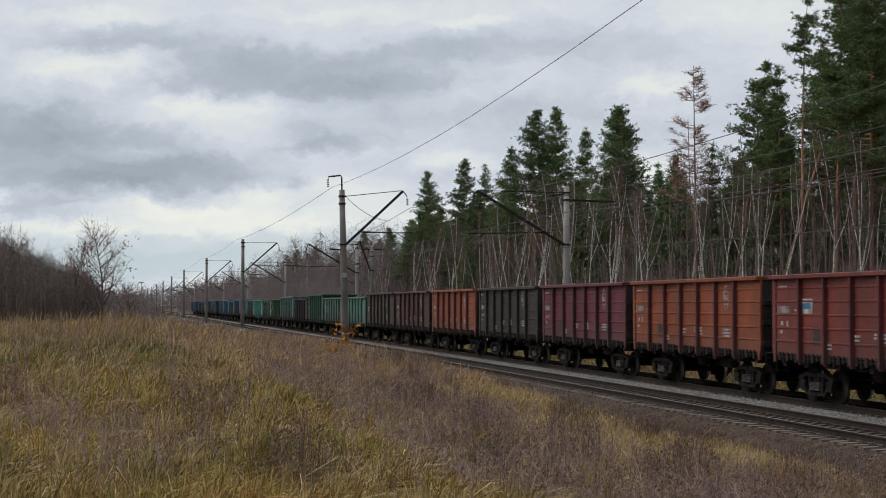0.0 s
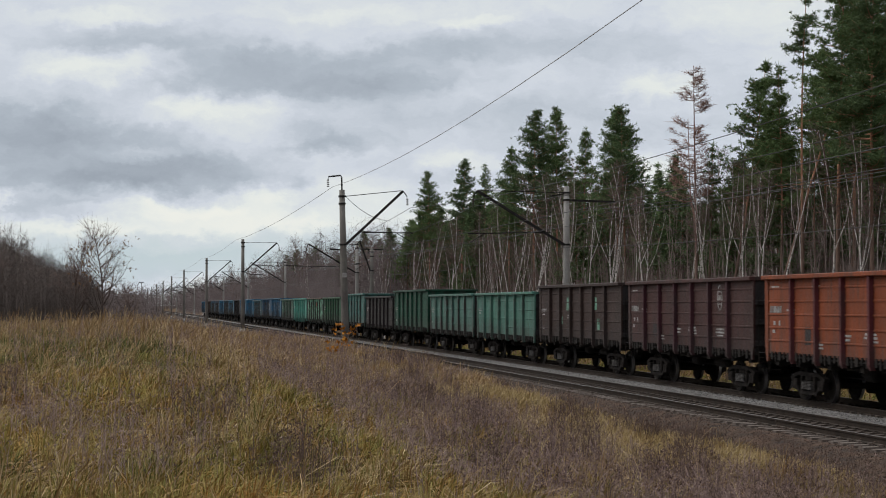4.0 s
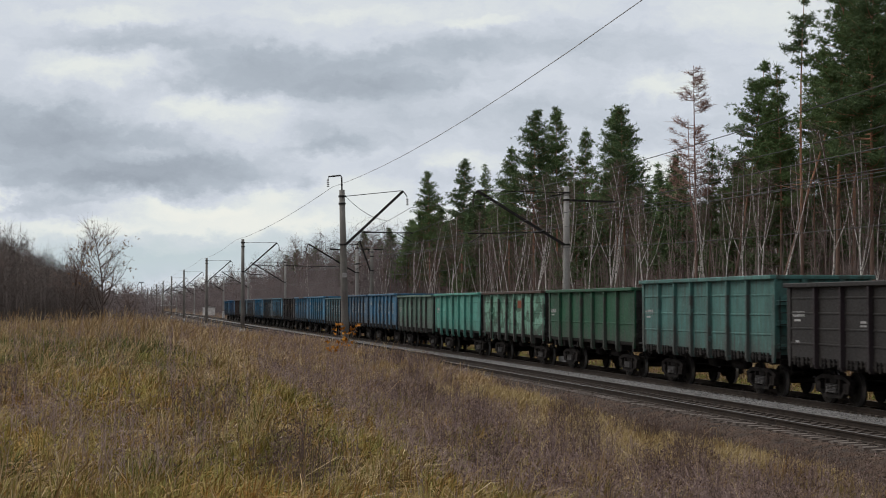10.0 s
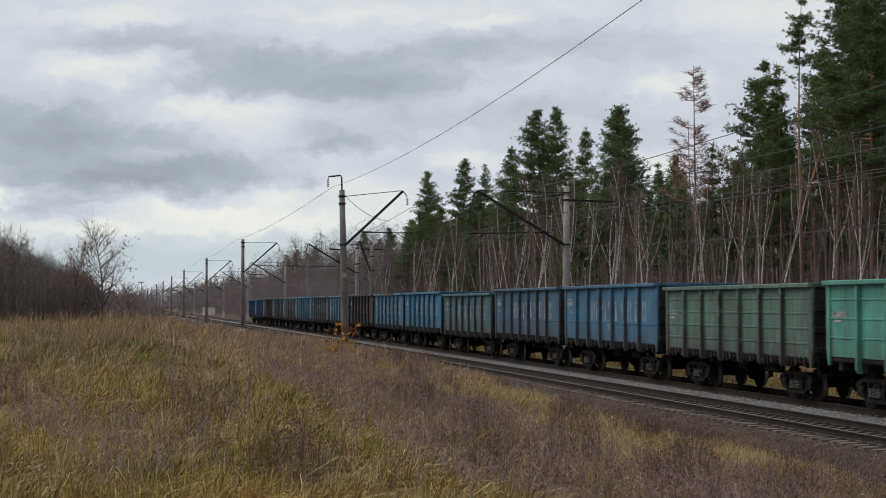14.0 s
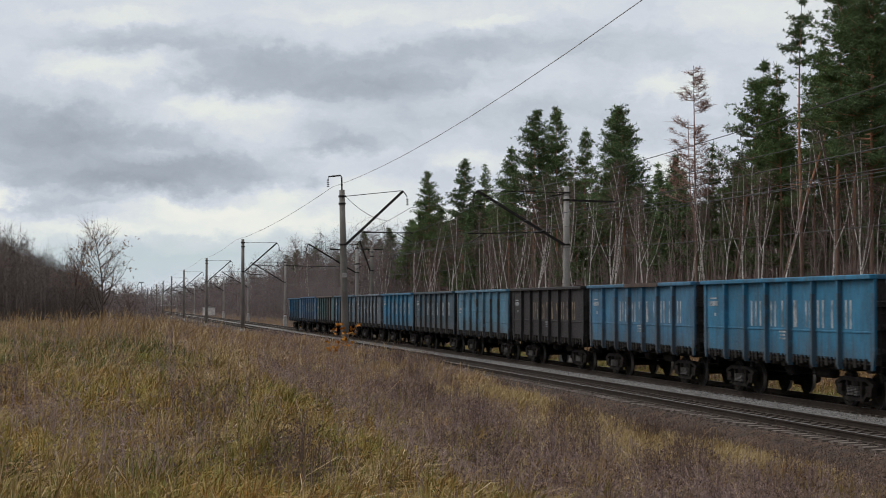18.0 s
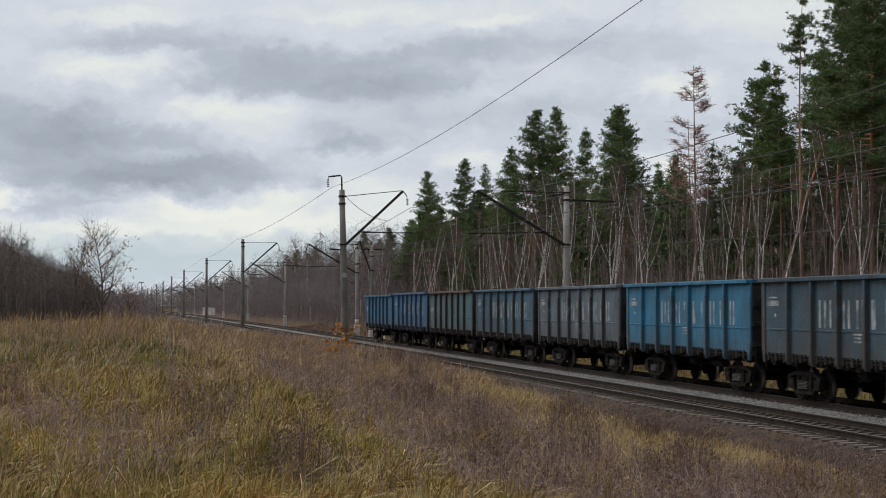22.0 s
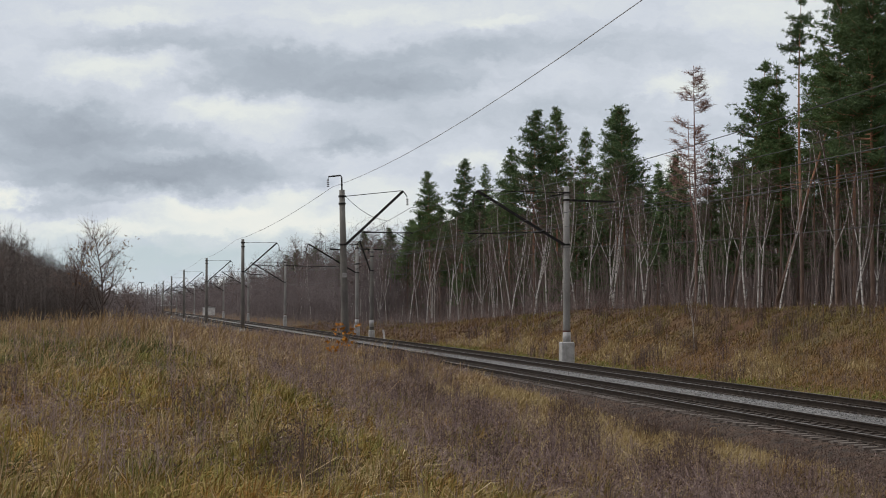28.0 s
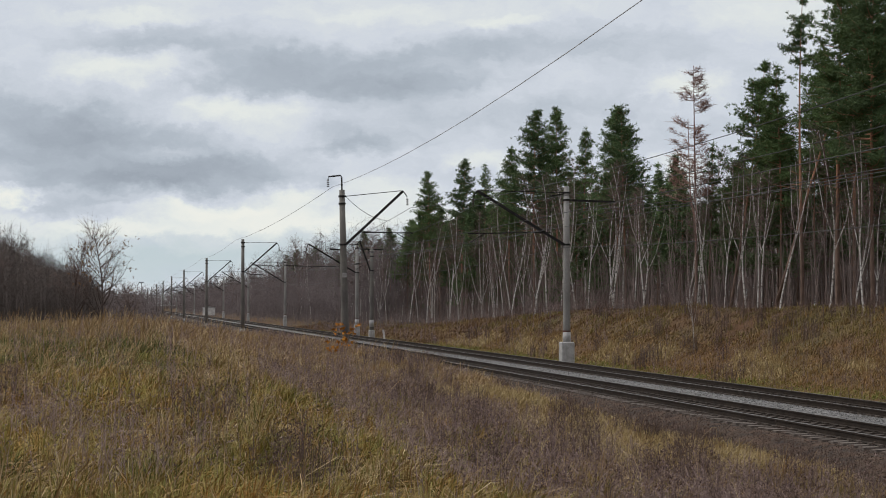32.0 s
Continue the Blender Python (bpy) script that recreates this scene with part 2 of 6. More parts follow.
# ---------------------------------------------------------------- mesh builders
class Shape:
    """Collects vertices and faces of one mesh."""

    def __init__(self):
        self.v, self.f = [], []

    def add(self, verts, faces):
        o = len(self.v)
        self.v += [tuple(p) for p in verts]
        self.f += [tuple(i + o for i in q) for q in faces]
        return self

    def box(self, x0, x1, y0, y1, z0, z1, c=0.0):
        """A box, with its edges chamfered by c."""
        if c <= 0:
            v = [(x, y, z) for x in (x0, x1) for y in (y0, y1) for z in (z0, z1)]
            return self.add(v, [(0, 1, 3, 2), (4, 6, 7, 5), (0, 4, 5, 1), (2, 3, 7, 6), (0, 2, 6, 4), (1, 5, 7, 3)])
        bm = bmesh.new()
        bmesh.ops.create_cube(bm, size=1)
        for w in bm.verts:
            w.co = Vector(((x0 + x1) / 2 + w.co.x * (x1 - x0), (y0 + y1) / 2 + w.co.y * (y1 - y0), (z0 + z1) / 2 + w.co.z * (z1 - z0)))
        bmesh.ops.bevel(bm, geom=bm.edges[:], offset=c, segments=1, affect="EDGES")
        bm.verts.index_update()
        self.add([w.co for w in bm.verts], [[w.index for w in q.verts] for q in bm.faces])
        bm.free()
        return self

    def tube(self, pts, radii, n=8, cap=True):
        """A tube through points, with a radius at each."""
        pts = [Vector(p) for p in pts]
        if isinstance(radii, (int, float)):
            radii = [radii] * len(pts)
        verts, faces = [], []
        for i, p in enumerate(pts):
            d = (pts[min(i + 1, len(pts) - 1)] - pts[max(i - 1, 0)]).normalized()
            a = d.orthogonal().normalized() if abs(d.z) > 0.9 else d.cross(Vector((0, 0, 1))).normalized()
            b = d.cross(a)
            verts += [p + (a * math.cos(TAU * k / n) + b * math.sin(TAU * k / n)) * radii[i] for k in range(n)]
        for i in range(len(pts) - 1):
            for k in range(n):
                q = (k + 1) % n
                faces.append((i * n + k, i * n + q, i * n + n + q, i * n + n + k))
        if cap:
            faces += [tuple(range(n))[::-1], tuple(range((len(pts) - 1) * n, len(pts) * n))]
        return self.add(verts, faces)

    def beam(self, p, q, w, h):
        """A straight bar of rectangular section."""
        p, q = Vector(p), Vector(q)
        d = (q - p).normalized()
        a = d.cross(Vector((0, 0, 1)))
        a = Vector((1, 0, 0)) if a.length < 1e-4 else a.normalized()
        b = a.cross(d)
        v = [e + a * s * w / 2 + b * u * h / 2 for e in (p, q) for s in (-1, 1) for u in (-1, 1)]
        return self.add(v, [(0, 1, 3, 2), (4, 6, 7, 5), (0, 4, 5, 1), (2, 3, 7, 6), (0, 2, 6, 4), (1, 5, 7, 3)])

    def lathe(self, profile, centre=(0, 0, 0), axis="Z", n=16):
        """Turns (radius, height) points round an axis."""
        rows = []
        for r, h in profile:
            for k in range(n):
                a, b = r * math.cos(TAU * k / n), r * math.sin(TAU * k / n)
                p = {"Z": (a, b, h), "X": (h, a, b), "Y": (b, h, a)}[axis]
                rows.append(tuple(c + d for c, d in zip(centre, p)))
        faces = [(i * n + k, i * n + (k + 1) % n, (i + 1) * n + (k + 1) % n, (i + 1) * n + k) for i in range(len(profile) - 1) for k in range(n)]
        faces += [tuple(range(n))[::-1], tuple(range((len(profile) - 1) * n, len(profile) * n))]
        return self.add(rows, faces)

    def extrude(self, section, y0, y1):
        """A closed (x, z) section pushed along Y."""
        k = len(section)
        v = [(x, y, z) for y in (y0, y1) for x, z in section]
        f = [(i, (i + 1) % k, k + (i + 1) % k, k + i) for i in range(k)]
        return self.add(v, f + [tuple(range(k))[::-1], tuple(range(k, 2 * k))])

    def mesh(self, name, mat=None, smooth=False):
        me = bpy.data.meshes.new(name)
        me.from_pydata(self.v, [], self.f)
        if mat:
            me.materials.append(mat)
        if smooth:
            me.shade_smooth()
        me.update()
        return me


def tri_mesh(name, v, f, mat, smooth=False):
    """A large mesh of triangles from arrays."""
    v, f = np.asarray(v, np.float32), np.asarray(f, np.int32)
    me = bpy.data.meshes.new(name)
    me.vertices.add(len(v)); me.vertices.foreach_set("co", v.ravel())
    me.loops.add(f.size); me.loops.foreach_set("vertex_index", f.ravel())
    me.polygons.add(len(f)); me.polygons.foreach_set("loop_start", np.arange(0, f.size, 3, dtype=np.int32))
    me.polygons.foreach_set("loop_total", np.full(len(f), 3, np.int32))
    me.materials.append(mat)
    me.update(calc_edges=True)
    if smooth:
        me.shade_smooth()
    return me


def part(name, data, parent, label="", mat=None):
    """Links a mesh as one part under its thing; mat overrides the mesh's own material on this object."""
    ob = new(name, data)
    ob.parent = parent
    if label:
        tagged(ob, label)
    if mat:
        ob.material_slots[0].link = "OBJECT"
        ob.material_slots[0].material = mat
    return ob


def thing(name, label, category, group="", at=None, kind=""):
    ob = new(name)
    ob.empty_display_size = 0.3
    if at is not None:
        ob.matrix_basis = at if isinstance(at, Matrix) else Matrix.Translation(at)
    return tagged(ob, label, category, group, kind)


# ---------------------------------------------------------------- lie of the land
def smooth(a, b, x):
    t = np.clip((x - a) / (b - a), 0, 1)
    return t * t * (3 - 2 * t)


def land(x, y):
    """Height of the ground (arrays or numbers)."""
    x, y = np.asarray(x, float), np.asarray(y, float)
    rise = 1.12 + 0.45 * smooth(22, 62, y) - 1.0 * smooth(100, 190, y)
    t = np.clip((12.2 - x) / 11.5, 0, 1)
    left = -0.55 + (rise + 0.55) * t ** 0.62
    left = left + 0.9 * smooth(-3, -22, x) * smooth(40, 110, y)
    lump = 0.10 * np.sin(x * 0.55 + 1.3) * np.sin(y * 0.31) + 0.07 * np.sin(x * 1.3 + y * 0.6) + 0.05 * np.sin(x * 0.4 - y * 0.9)
    left = left + lump * smooth(13.0, 9.0, x)
    left = left + 0.50 * smooth(38, 62, y) * smooth(220, 120, y) * smooth(6, 10, x)
    # a shelf below the crest of the rise, and hummocks on it
    left = left - 0.30 * smooth(2.4, 4.8, x) * smooth(12.0, 7.5, x) * smooth(80, 45, y)
    left = left + (0.06 * np.sin(2.1 * x + 0.8 * y + 0.4) + 0.05 * np.sin(1.4 * x - 1.1 * y + 2.0)) * smooth(5.5, 2.5, x) * smooth(60, 40, y) * smooth(6, 11, y)
    bank = 0.35 + 2.3 * smooth(215, 105, y)
    right = -0.78 + (bank + 0.6) * smooth(25.5, 35.5, x) + lump * 0.8 * smooth(26, 30, x)
    right = right + 0.02 * np.clip(x - 38, 0, 60) * smooth(240, 120, y)
    z = np.where(x < 18.4, np.where(x < 13.4, left, -0.78), right)
    z = np.where((x >= 12.2) & (x < 13.4), left + (-0.78 - left) * (x - 12.2) / 1.2, z)
    return z


xs = np.unique(np.concatenate([np.linspace(-1800, -60, 16), np.linspace(-60, -12, 17), np.arange(-12, 50, 0.6), np.linspace(50, 110, 16), np.linspace(110, 1800, 16)]))
ys = np.unique(np.concatenate([np.linspace(-400, 0, 10), np.arange(0, 90, 0.75), np.arange(90, 230, 2.5), np.linspace(230, 600, 40), np.linspace(600, 4200, 24)]))
gx, gy = np.meshgrid(xs, ys)
gv = np.stack([gx.ravel(), gy.ravel(), land(gx.ravel(), gy.ravel())], 1)
w = len(xs)
i0 = (np.arange(len(ys) - 1)[:, None] * w + np.arange(w - 1)[None, :]).ravel()
gf = np.concatenate([np.stack([i0, i0 + 1, i0 + w + 1], 1), np.stack([i0, i0 + w + 1, i0 + w], 1)])
m, n, l, b = material("meadow_soil", 0.95, 0, 0.15)
a = noise_node(n, l, 0.10, 4); d = noise_node(n, l, 1.4, 6); e = noise_node(n, l, 16, 4)
c = ramp(n, l, a, [(0.35, (0.105, 0.052, 0.026)), (0.5, (0.135, 0.078, 0.034)), (0.66, (0.11, 0.09, 0.028))])
c = mix(n, l, ramp(n, l, d, [(0.4, grey(0)), (0.65, grey(0.7))]), c, (0.05, 0.030, 0.018))
c = mix(n, l, 0.6, c, ramp(n, l, e, [(0.3, grey(0.4)), (0.7, grey(1))]), "MULTIPLY")
l.new(c, b.inputs["Base Color"]); bump(n, l, b, e, 0.8, 0.06)
M["soil"] = m
ground = tagged(new("ground", tri_mesh("ground", gv, gf, M["soil"], True)), "brown autumn meadow soil and bank beside the railway", "ground", kind="structure")

# ballast bed under both tracks
m, n, l, b = material("ballast_stone", 0.95, 0, 0.2)
co = n.new("ShaderNodeTexCoord")
vo = n.new("ShaderNodeTexVoronoi"); vo.inputs["Scale"].default_value = 16
l.new(co.outputs["Object"], vo.inputs["Vector"])
stone = ramp(n, l, vo.outputs["Color"], [(0.1, (0.06, 0.058, 0.056)), (0.5, (0.14, 0.136, 0.132)), (0.9, (0.27, 0.26, 0.253))])
sp = n.new("ShaderNodeSeparateXYZ"); l.new(co.outputs["Object"], sp.inputs[0])
clean = n.new("ShaderNodeMapRange"); clean.interpolation_type = "SMOOTHSTEP"
wob = math_node(n, l, "ADD", sp.outputs["X"], math_node(n, l, "MULTIPLY", noise_node(n, l, 0.9, 4), 0.3))
clean.inputs[1].default_value, clean.inputs[2].default_value = 17.55, 17.75
l.new(wob, clean.inputs[0])
c = mix(n, l, clean.outputs[0], mix(n, l, 0.95, stone, mix(n, l, ramp(n, l, noise_node(n, l, 2.2, 6), [(0.35, grey(0)), (0.68, grey(1))]), (0.013, 0.008, 0.005), (0.088, 0.049, 0.029))), stone)
c = mix(n, l, ramp(n, l, noise_node(n, l, 0.5, 4), [(0.45, grey(0)), (0.7, grey(0.35))]), c, (0.05, 0.04, 0.032))
l.new(c, b.inputs["Base Color"])
bump(n, l, b, vo.outputs["Distance"], 1.0, 0.05)
M["ballast"] = m
bed = Shape()
prof = [(12.7, -0.86), (13.3, -0.66), (14.5, -0.30), (14.95, -0.24), (15.7, -0.235), (17.15, -0.235), (17.55, -0.18), (17.9, -0.11), (18.5, -0.08), (19.0, -0.11), (19.35, -0.20), (21.3, -0.24), (22.1, -0.24), (22.5, -0.30), (24.4, -0.95)]
by = np.concatenate([np.arange(20, 110, 0.5), np.linspace(110, 400, 120), np.linspace(410, 1500, 40)])
rows = []
for y in by:
    for x, z in prof:
        k = 0.035 * noise.noise(Vector((x * 2, y * 2, 0))) if y < 110 else 0
        rows.append((x, float(y), z + k))
k = len(prof)
bed.add(rows, [(j * k + i, j * k + i + 1, (j + 1) * k + i + 1, (j + 1) * k + i) for j in range(len(by) - 1) for i in range(k - 1)])
tagged(new("ballast_bed", bed.mesh("ballast_bed", M["ballast"], True)), "grey crushed-stone ballast bed under two railway tracks", "ballast", kind="structure")

# rails
RAIL = [(-0.075, -0.18), (0.075, -0.18), (0.075, -0.168), (0.012, -0.145), (0.010, -0.05), (0.036, -0.038), (0.036, -0.006), (0.030, 0.0), (-0.030, 0.0), (-0.036, -0.006), (-0.036, -0.038), (-0.010, -0.05), (-0.012, -0.145), (-0.075, -0.168)]
for tx, tname in ((NEAR_X, "empty near track"), (FAR_X, "far track that the train runs on")):
    for s in (-0.797, 0.797):
        r = Shape().extrude([(tx + s + x, z) for x, z in RAIL], 15.0, 1500.0)
        me = r.mesh("rail", M["rail"]); me.materials.append(M["railtop"])
        me.polygons[7].material_index = 1
        tagged(new("rail", me), "dark rusty steel rail with a worn head, %s" % tname, "rail", "rails", "structure")

# ---------------------------------------------------------------- drifting cloud backdrop
def cloud_material():
    m = bpy.data.materials.new("cloud_deck")
    m.use_nodes = True
    n, l = node_tree(m.node_tree)
    uv = n.new("ShaderNodeUVMap")
    pos = uv.outputs[0]
    # billowing edges: a wide and a fine warp of the cloud map
    for scale, detail, stretch, amount in ((4.5, 4, 1.5, (0.10, 0.055, 0)), (24, 9, 1.5, (0.085, 0.046, 0))):
        st = n.new("ShaderNodeMapping"); st.inputs["Scale"].default_value = (1, stretch, 1)
        l.new(uv.outputs[0], st.inputs[0])
        warp = n.new("ShaderNodeTexNoise")
        warp.inputs["Scale"].default_value, warp.inputs["Detail"].default_value, warp.inputs["Roughness"].default_value = scale, detail, 0.66
        l.new(st.outputs[0], warp.inputs["Vector"])
        off = n.new("ShaderNodeVectorMath"); off.operation = "MULTIPLY_ADD"
        off.inputs[1].default_value, off.inputs[2].default_value = amount, tuple(-v / 2 for v in amount)
        l.new(warp.outputs["Color"], off.inputs[0])
        add = n.new("ShaderNodeVectorMath"); add.operation = "ADD"
        l.new(pos, add.inputs[0]); l.new(off.outputs[0], add.inputs[1])
        pos = add.outputs[0]
    sep = n.new("ShaderNodeSeparateXYZ"); l.new(pos, sep.inputs[0])
    # brightness by height: grey deck above, bright gap low, pale haze at the horizon
    val = ramp(n, l, sep.outputs["Y"], [(0.0, grey(0.66)), (0.06, grey(0.61)), (0.13, grey(0.59)), (0.20, grey(0.60)), (0.228, grey(0.68)), (0.25, grey(0.76)), (0.275, grey(0.70)), (0.315, grey(0.66)), (0.345, grey(0.78))])
    # cloud banks and gaps: centre, half-width and half-height across the sky, and how bright
    blobs = [(0.33, 0.083, 0.22, 0.036, -0.20), (0.17, 0.052, 0.15, 0.026, -0.12), (0.42, 0.098, 0.10, 0.020, -0.10),
             (0.135, 0.080, 0.095, 0.020, 0.34), (0.07, 0.105, 0.06, 0.022, 0.12), (0.26, 0.122, 0.085, 0.026, 0.30), (0.285, 0.155, 0.075, 0.018, 0.22), (0.17, 0.172, 0.05, 0.012, 0.16),
             (0.03, 0.130, 0.13, 0.034, -0.16), (0.11, 0.172, 0.20, 0.042, -0.24), (0.23, 0.200, 0.13, 0.026, -0.18), (0.09, 0.215, 0.13, 0.022, -0.18), (0.09, 0.240, 0.09, 0.013, -0.24),
             (0.37, 0.155, 0.09, 0.022, -0.12), (0.385, 0.166, 0.05, 0.014, -0.12), (0.01, 0.227, 0.04, 0.012, 0.42), (0.32, 0.222, 0.06, 0.015, 0.30), (0.22, 0.240, 0.14, 0.010, 0.26), (0.29, 0.256, 0.16, 0.013, 0.20),
             (0.12, 0.263, 0.10, 0.009, 0.18), (0.535, 0.180, 0.05, 0.018, 0.20), (0.756, 0.188, 0.03, 0.025, 0.26), (0.42, 0.215, 0.08, 0.02, 0.14), (0.35, 0.215, 0.03, 0.015, -0.20),
             (0.13, 0.022, 0.10, 0.012, 0.16), (0.42, 0.012, 0.16, 0.012, 0.12), (0.54, 0.026, 0.06, 0.010, 0.20), (0.64, 0.050, 0.22, 0.028, -0.10), (0.50, 0.062, 0.18, 0.018, -0.06), (0.48, 0.128, 0.14, 0.020, -0.08),
             (0.755, 0.098, 0.05, 0.016, 0.22), (0.85, 0.030, 0.09, 0.05, 0.14), (0.66, 0.12, 0.10, 0.03, -0.06)]
    for cx, cy, sx, sy, amp in blobs:
        d = n.new("ShaderNodeVectorMath"); d.operation = "MULTIPLY_ADD"
        d.inputs[1].default_value, d.inputs[2].default_value = (1 / sx, 1 / sy, 0), (-cx / sx, -cy / sy, 0)
        l.new(pos, d.inputs[0])
        ln = n.new("ShaderNodeVectorMath"); ln.operation = "LENGTH"; l.new(d.outputs[0], ln.inputs[0])
        mr = n.new("ShaderNodeMapRange"); mr.interpolation_type = "SMOOTHSTEP"
        mr.inputs[1].default_value, mr.inputs[2].default_value, mr.inputs[3].default_value, mr.inputs[4].default_value = 0.15, 1.3, amp * (1.12 if amp < 0 else 0.8), 0.0
        l.new(ln.outputs["Value"], mr.inputs[0])
        val = math_node(n, l, "ADD", val, mr.outputs[0])
    fine = n.new("ShaderNodeTexNoise"); fine.inputs["Scale"].default_value = 9; fine.inputs["Detail"].default_value = 10; fine.inputs["Roughness"].default_value = 0.64
    st2 = n.new("ShaderNodeMapping"); st2.inputs["Scale"].default_value = (1, 2.6, 1)
    l.new(pos, st2.inputs[0]); l.new(st2.outputs[0], fine.inputs["Vector"])
    val = math_node(n, l, "ADD", val, math_node(n, l, "MULTIPLY", math_node(n, l, "SUBTRACT", fine.outputs["Fac"], 0.5), 0.42))
    c = ramp(n, l, val, [(0.2, (0.25, 0.284, 0.33)), (0.42, (0.355, 0.398, 0.45)), (0.62, (0.497, 0.534, 0.59)), (0.80, (0.61, 0.64, 0.625)), (1.0, (0.70, 0.70, 0.645))])
    c = mix(n, l, ramp(n, l, sep.outputs["Y"], [(0.262, grey(0)), (0.290, grey(0.8)), (0.312, grey(0.6)), (0.328, grey(0.0))]), c, (0.40, 0.480, 0.505))
    em = n.new("ShaderNodeEmission"); l.new(c, em.inputs[0]); em.inputs[1].default_value = 1.25
    o = n.new("ShaderNodeOutputMaterial"); l.new(em.outputs[0], o.inputs[0])
    m.cycles.emission_sampling = "NONE"
    return m


def cloud_backdrop():
    """A far section of the sky's shell, round the eye, that turns slowly as the clouds drift."""
    s, R, na, ne = Shape(), 3600.0, 48, 24
    uvs = []
    for j in range(ne + 1):
        el = radians(-4 + 24 * j / ne)
        for i in range(na + 1):
            az = radians(10.62 - 24 + 48 * i / na)
            s.v.append((R * math.sin(az) * math.cos(el), R * math.cos(az) * math.cos(el), R * math.sin(el)))
            uvs.append((0.5 + (az - radians(10.62)) * 1.96, 0.344 - math.tan(el) * 1.96))
    s.f = [(j * (na + 1) + i, j * (na + 1) + i + 1, (j + 1) * (na + 1) + i + 1, (j + 1) * (na + 1) + i) for j in range(ne) for i in range(na)]
    me = s.mesh("backdrop", cloud_material(), True)
    lay = me.uv_layers.new(name="UVMap")
    for lp in me.loops:
        lay.data[lp.index].uv = uvs[lp.vertex_index]
    ob = new("backdrop", me)
    ob.location = EYE
    return tagged(ob, "grey overcast sky with slowly drifting layered clouds", "sky", kind="structure")


backdrop = cloud_backdrop()

# ---------------------------------------------------------------- gondola wagons
PAINT = {}


def paint(key, base, **kw):
    PAINT[key] = paint_material("paint_" + key, base, **kw)


SOOT = (0.020, 0.0165, 0.016)
paint("red", (0.1300, 0.0200, 0.0135), wear=0.2, rusty=0.1)
paint("orange", (0.1750, 0.0390, 0.0105), wear=0.2, rusty=0.1)
paint("maroon", (0.0900, 0.0135, 0.0225), wear=0.2, rusty=0.1)
paint("umber", (0.0195, 0.0140, 0.0140), dirt=SOOT, wear=0.3, rusty=0.15, ribs=0.12)
paint("brown", (0.0440, 0.0160, 0.0138), dirt=SOOT, wear=0.35, rusty=0.2, ribs=0.12)
paint("dark_brown", (0.0300, 0.0160, 0.0130), dirt=SOOT, wear=0.35, rusty=0.3)
paint("mint", (0.0558, 0.1517, 0.1189), wear=0.35, rusty=0.15, ribs=0.12)
paint("pale_mint", (0.0574, 0.1410, 0.1164), wear=0.55, rusty=0.35, ribs=0.2)
paint("dark_green", (0.0043, 0.0475, 0.0274), wear=0.2, rusty=0.1, ribs=0.12)
paint("grey_brown", (0.0122, 0.0108, 0.0101), dirt=SOOT, wear=0.25, rusty=0.2, ribs=0.12)
paint("teal", (0.0508, 0.1353, 0.1214), wear=0.4, rusty=0.2, ribs=0.2)
paint("green", (0.0107, 0.0672, 0.0328), wear=0.35, rusty=0.3, ribs=0.2)
paint("patchy", (0.0369, 0.1148, 0.0754), wear=0.6, rusty=0.4, ribs=0.3, peel=(0.16, 0.33, 0.25))
paint("bright_mint", (0.0644, 0.2346, 0.1886), wear=0.2, rusty=0.1)
paint("grey_green", (0.0738, 0.1394, 0.1082), wear=0.55, rusty=0.3, ribs=0.2)
paint("blue", (0.0311, 0.1197, 0.2084), wear=0.35, rusty=0.2, ribs=0.2)
paint("mid_blue", (0.0164, 0.0823, 0.1800), wear=0.3, rusty=0.15, ribs=0.2)
paint("sky_blue", (0.0164, 0.1215, 0.2179), wear=0.25, rusty=0.15, ribs=0.2)
paint("tail_blue", (0.0109, 0.0888, 0.1706), wear=0.3, rusty=0.15, ribs=0.2)
paint("dull_blue", (0.0329, 0.0888, 0.1516), wear=0.5, rusty=0.25, ribs=0.2)
paint("grey_teal", (0.0424, 0.1094, 0.1378), wear=0.6, rusty=0.4, ribs=0.25)
paint("sooty_blue", (0.0257, 0.0608, 0.0882), wear=0.6, rusty=0.35, ribs=0.25)
paint("light_blue", (0.0530, 0.1496, 0.2226), wear=0.5, rusty=0.3, ribs=0.2)
paint("black_brown", (0.0126, 0.0103, 0.0118), dirt=(0.013, 0.011, 0.011), wear=0.3, rusty=0.2, ribs=0.12)
paint("pale_grey", (0.0776, 0.1122, 0.1468), wear=0.7, rusty=0.45, ribs=0.35)
paint("rusty_teal", (0.0345, 0.1050, 0.1275), wear=0.6, rust=(0.075, 0.036, 0.026), rusty=0.75, ribs=0.2)
paint("grey_blue", (0.0302, 0.0841, 0.1326), wear=0.6, rusty=0.3, ribs=0.35)
paint("maroon_rib", (0.0804, 0.0143, 0.0180), wear=0.15, rusty=0.1)
paint("plum_rib", (0.0426, 0.0098, 0.0156), wear=0.15, rusty=0.1)
paint("dark_rib", (0.0180, 0.0111, 0.0135), dirt=SOOT, wear=0.2, rusty=0.1)
# near-black: the gaps' shade put into the colour, over grime; also the side patches
paint("end_shade_and_patch", (0.024, 0.021, 0.022), dirt=SOOT, wear=0.5, rusty=0.3)
paint("rust_rib", (0.0451, 0.0279, 0.0221), dirt=SOOT, wear=0.4, rusty=0.3)
RIB_PAINT = {"red": "maroon_rib", "orange": "maroon_rib", "maroon": "plum_rib", "brown": "plum_rib", "umber": "dark_rib", "grey_brown": "dark_rib", "rusty_teal": "rust_rib"}
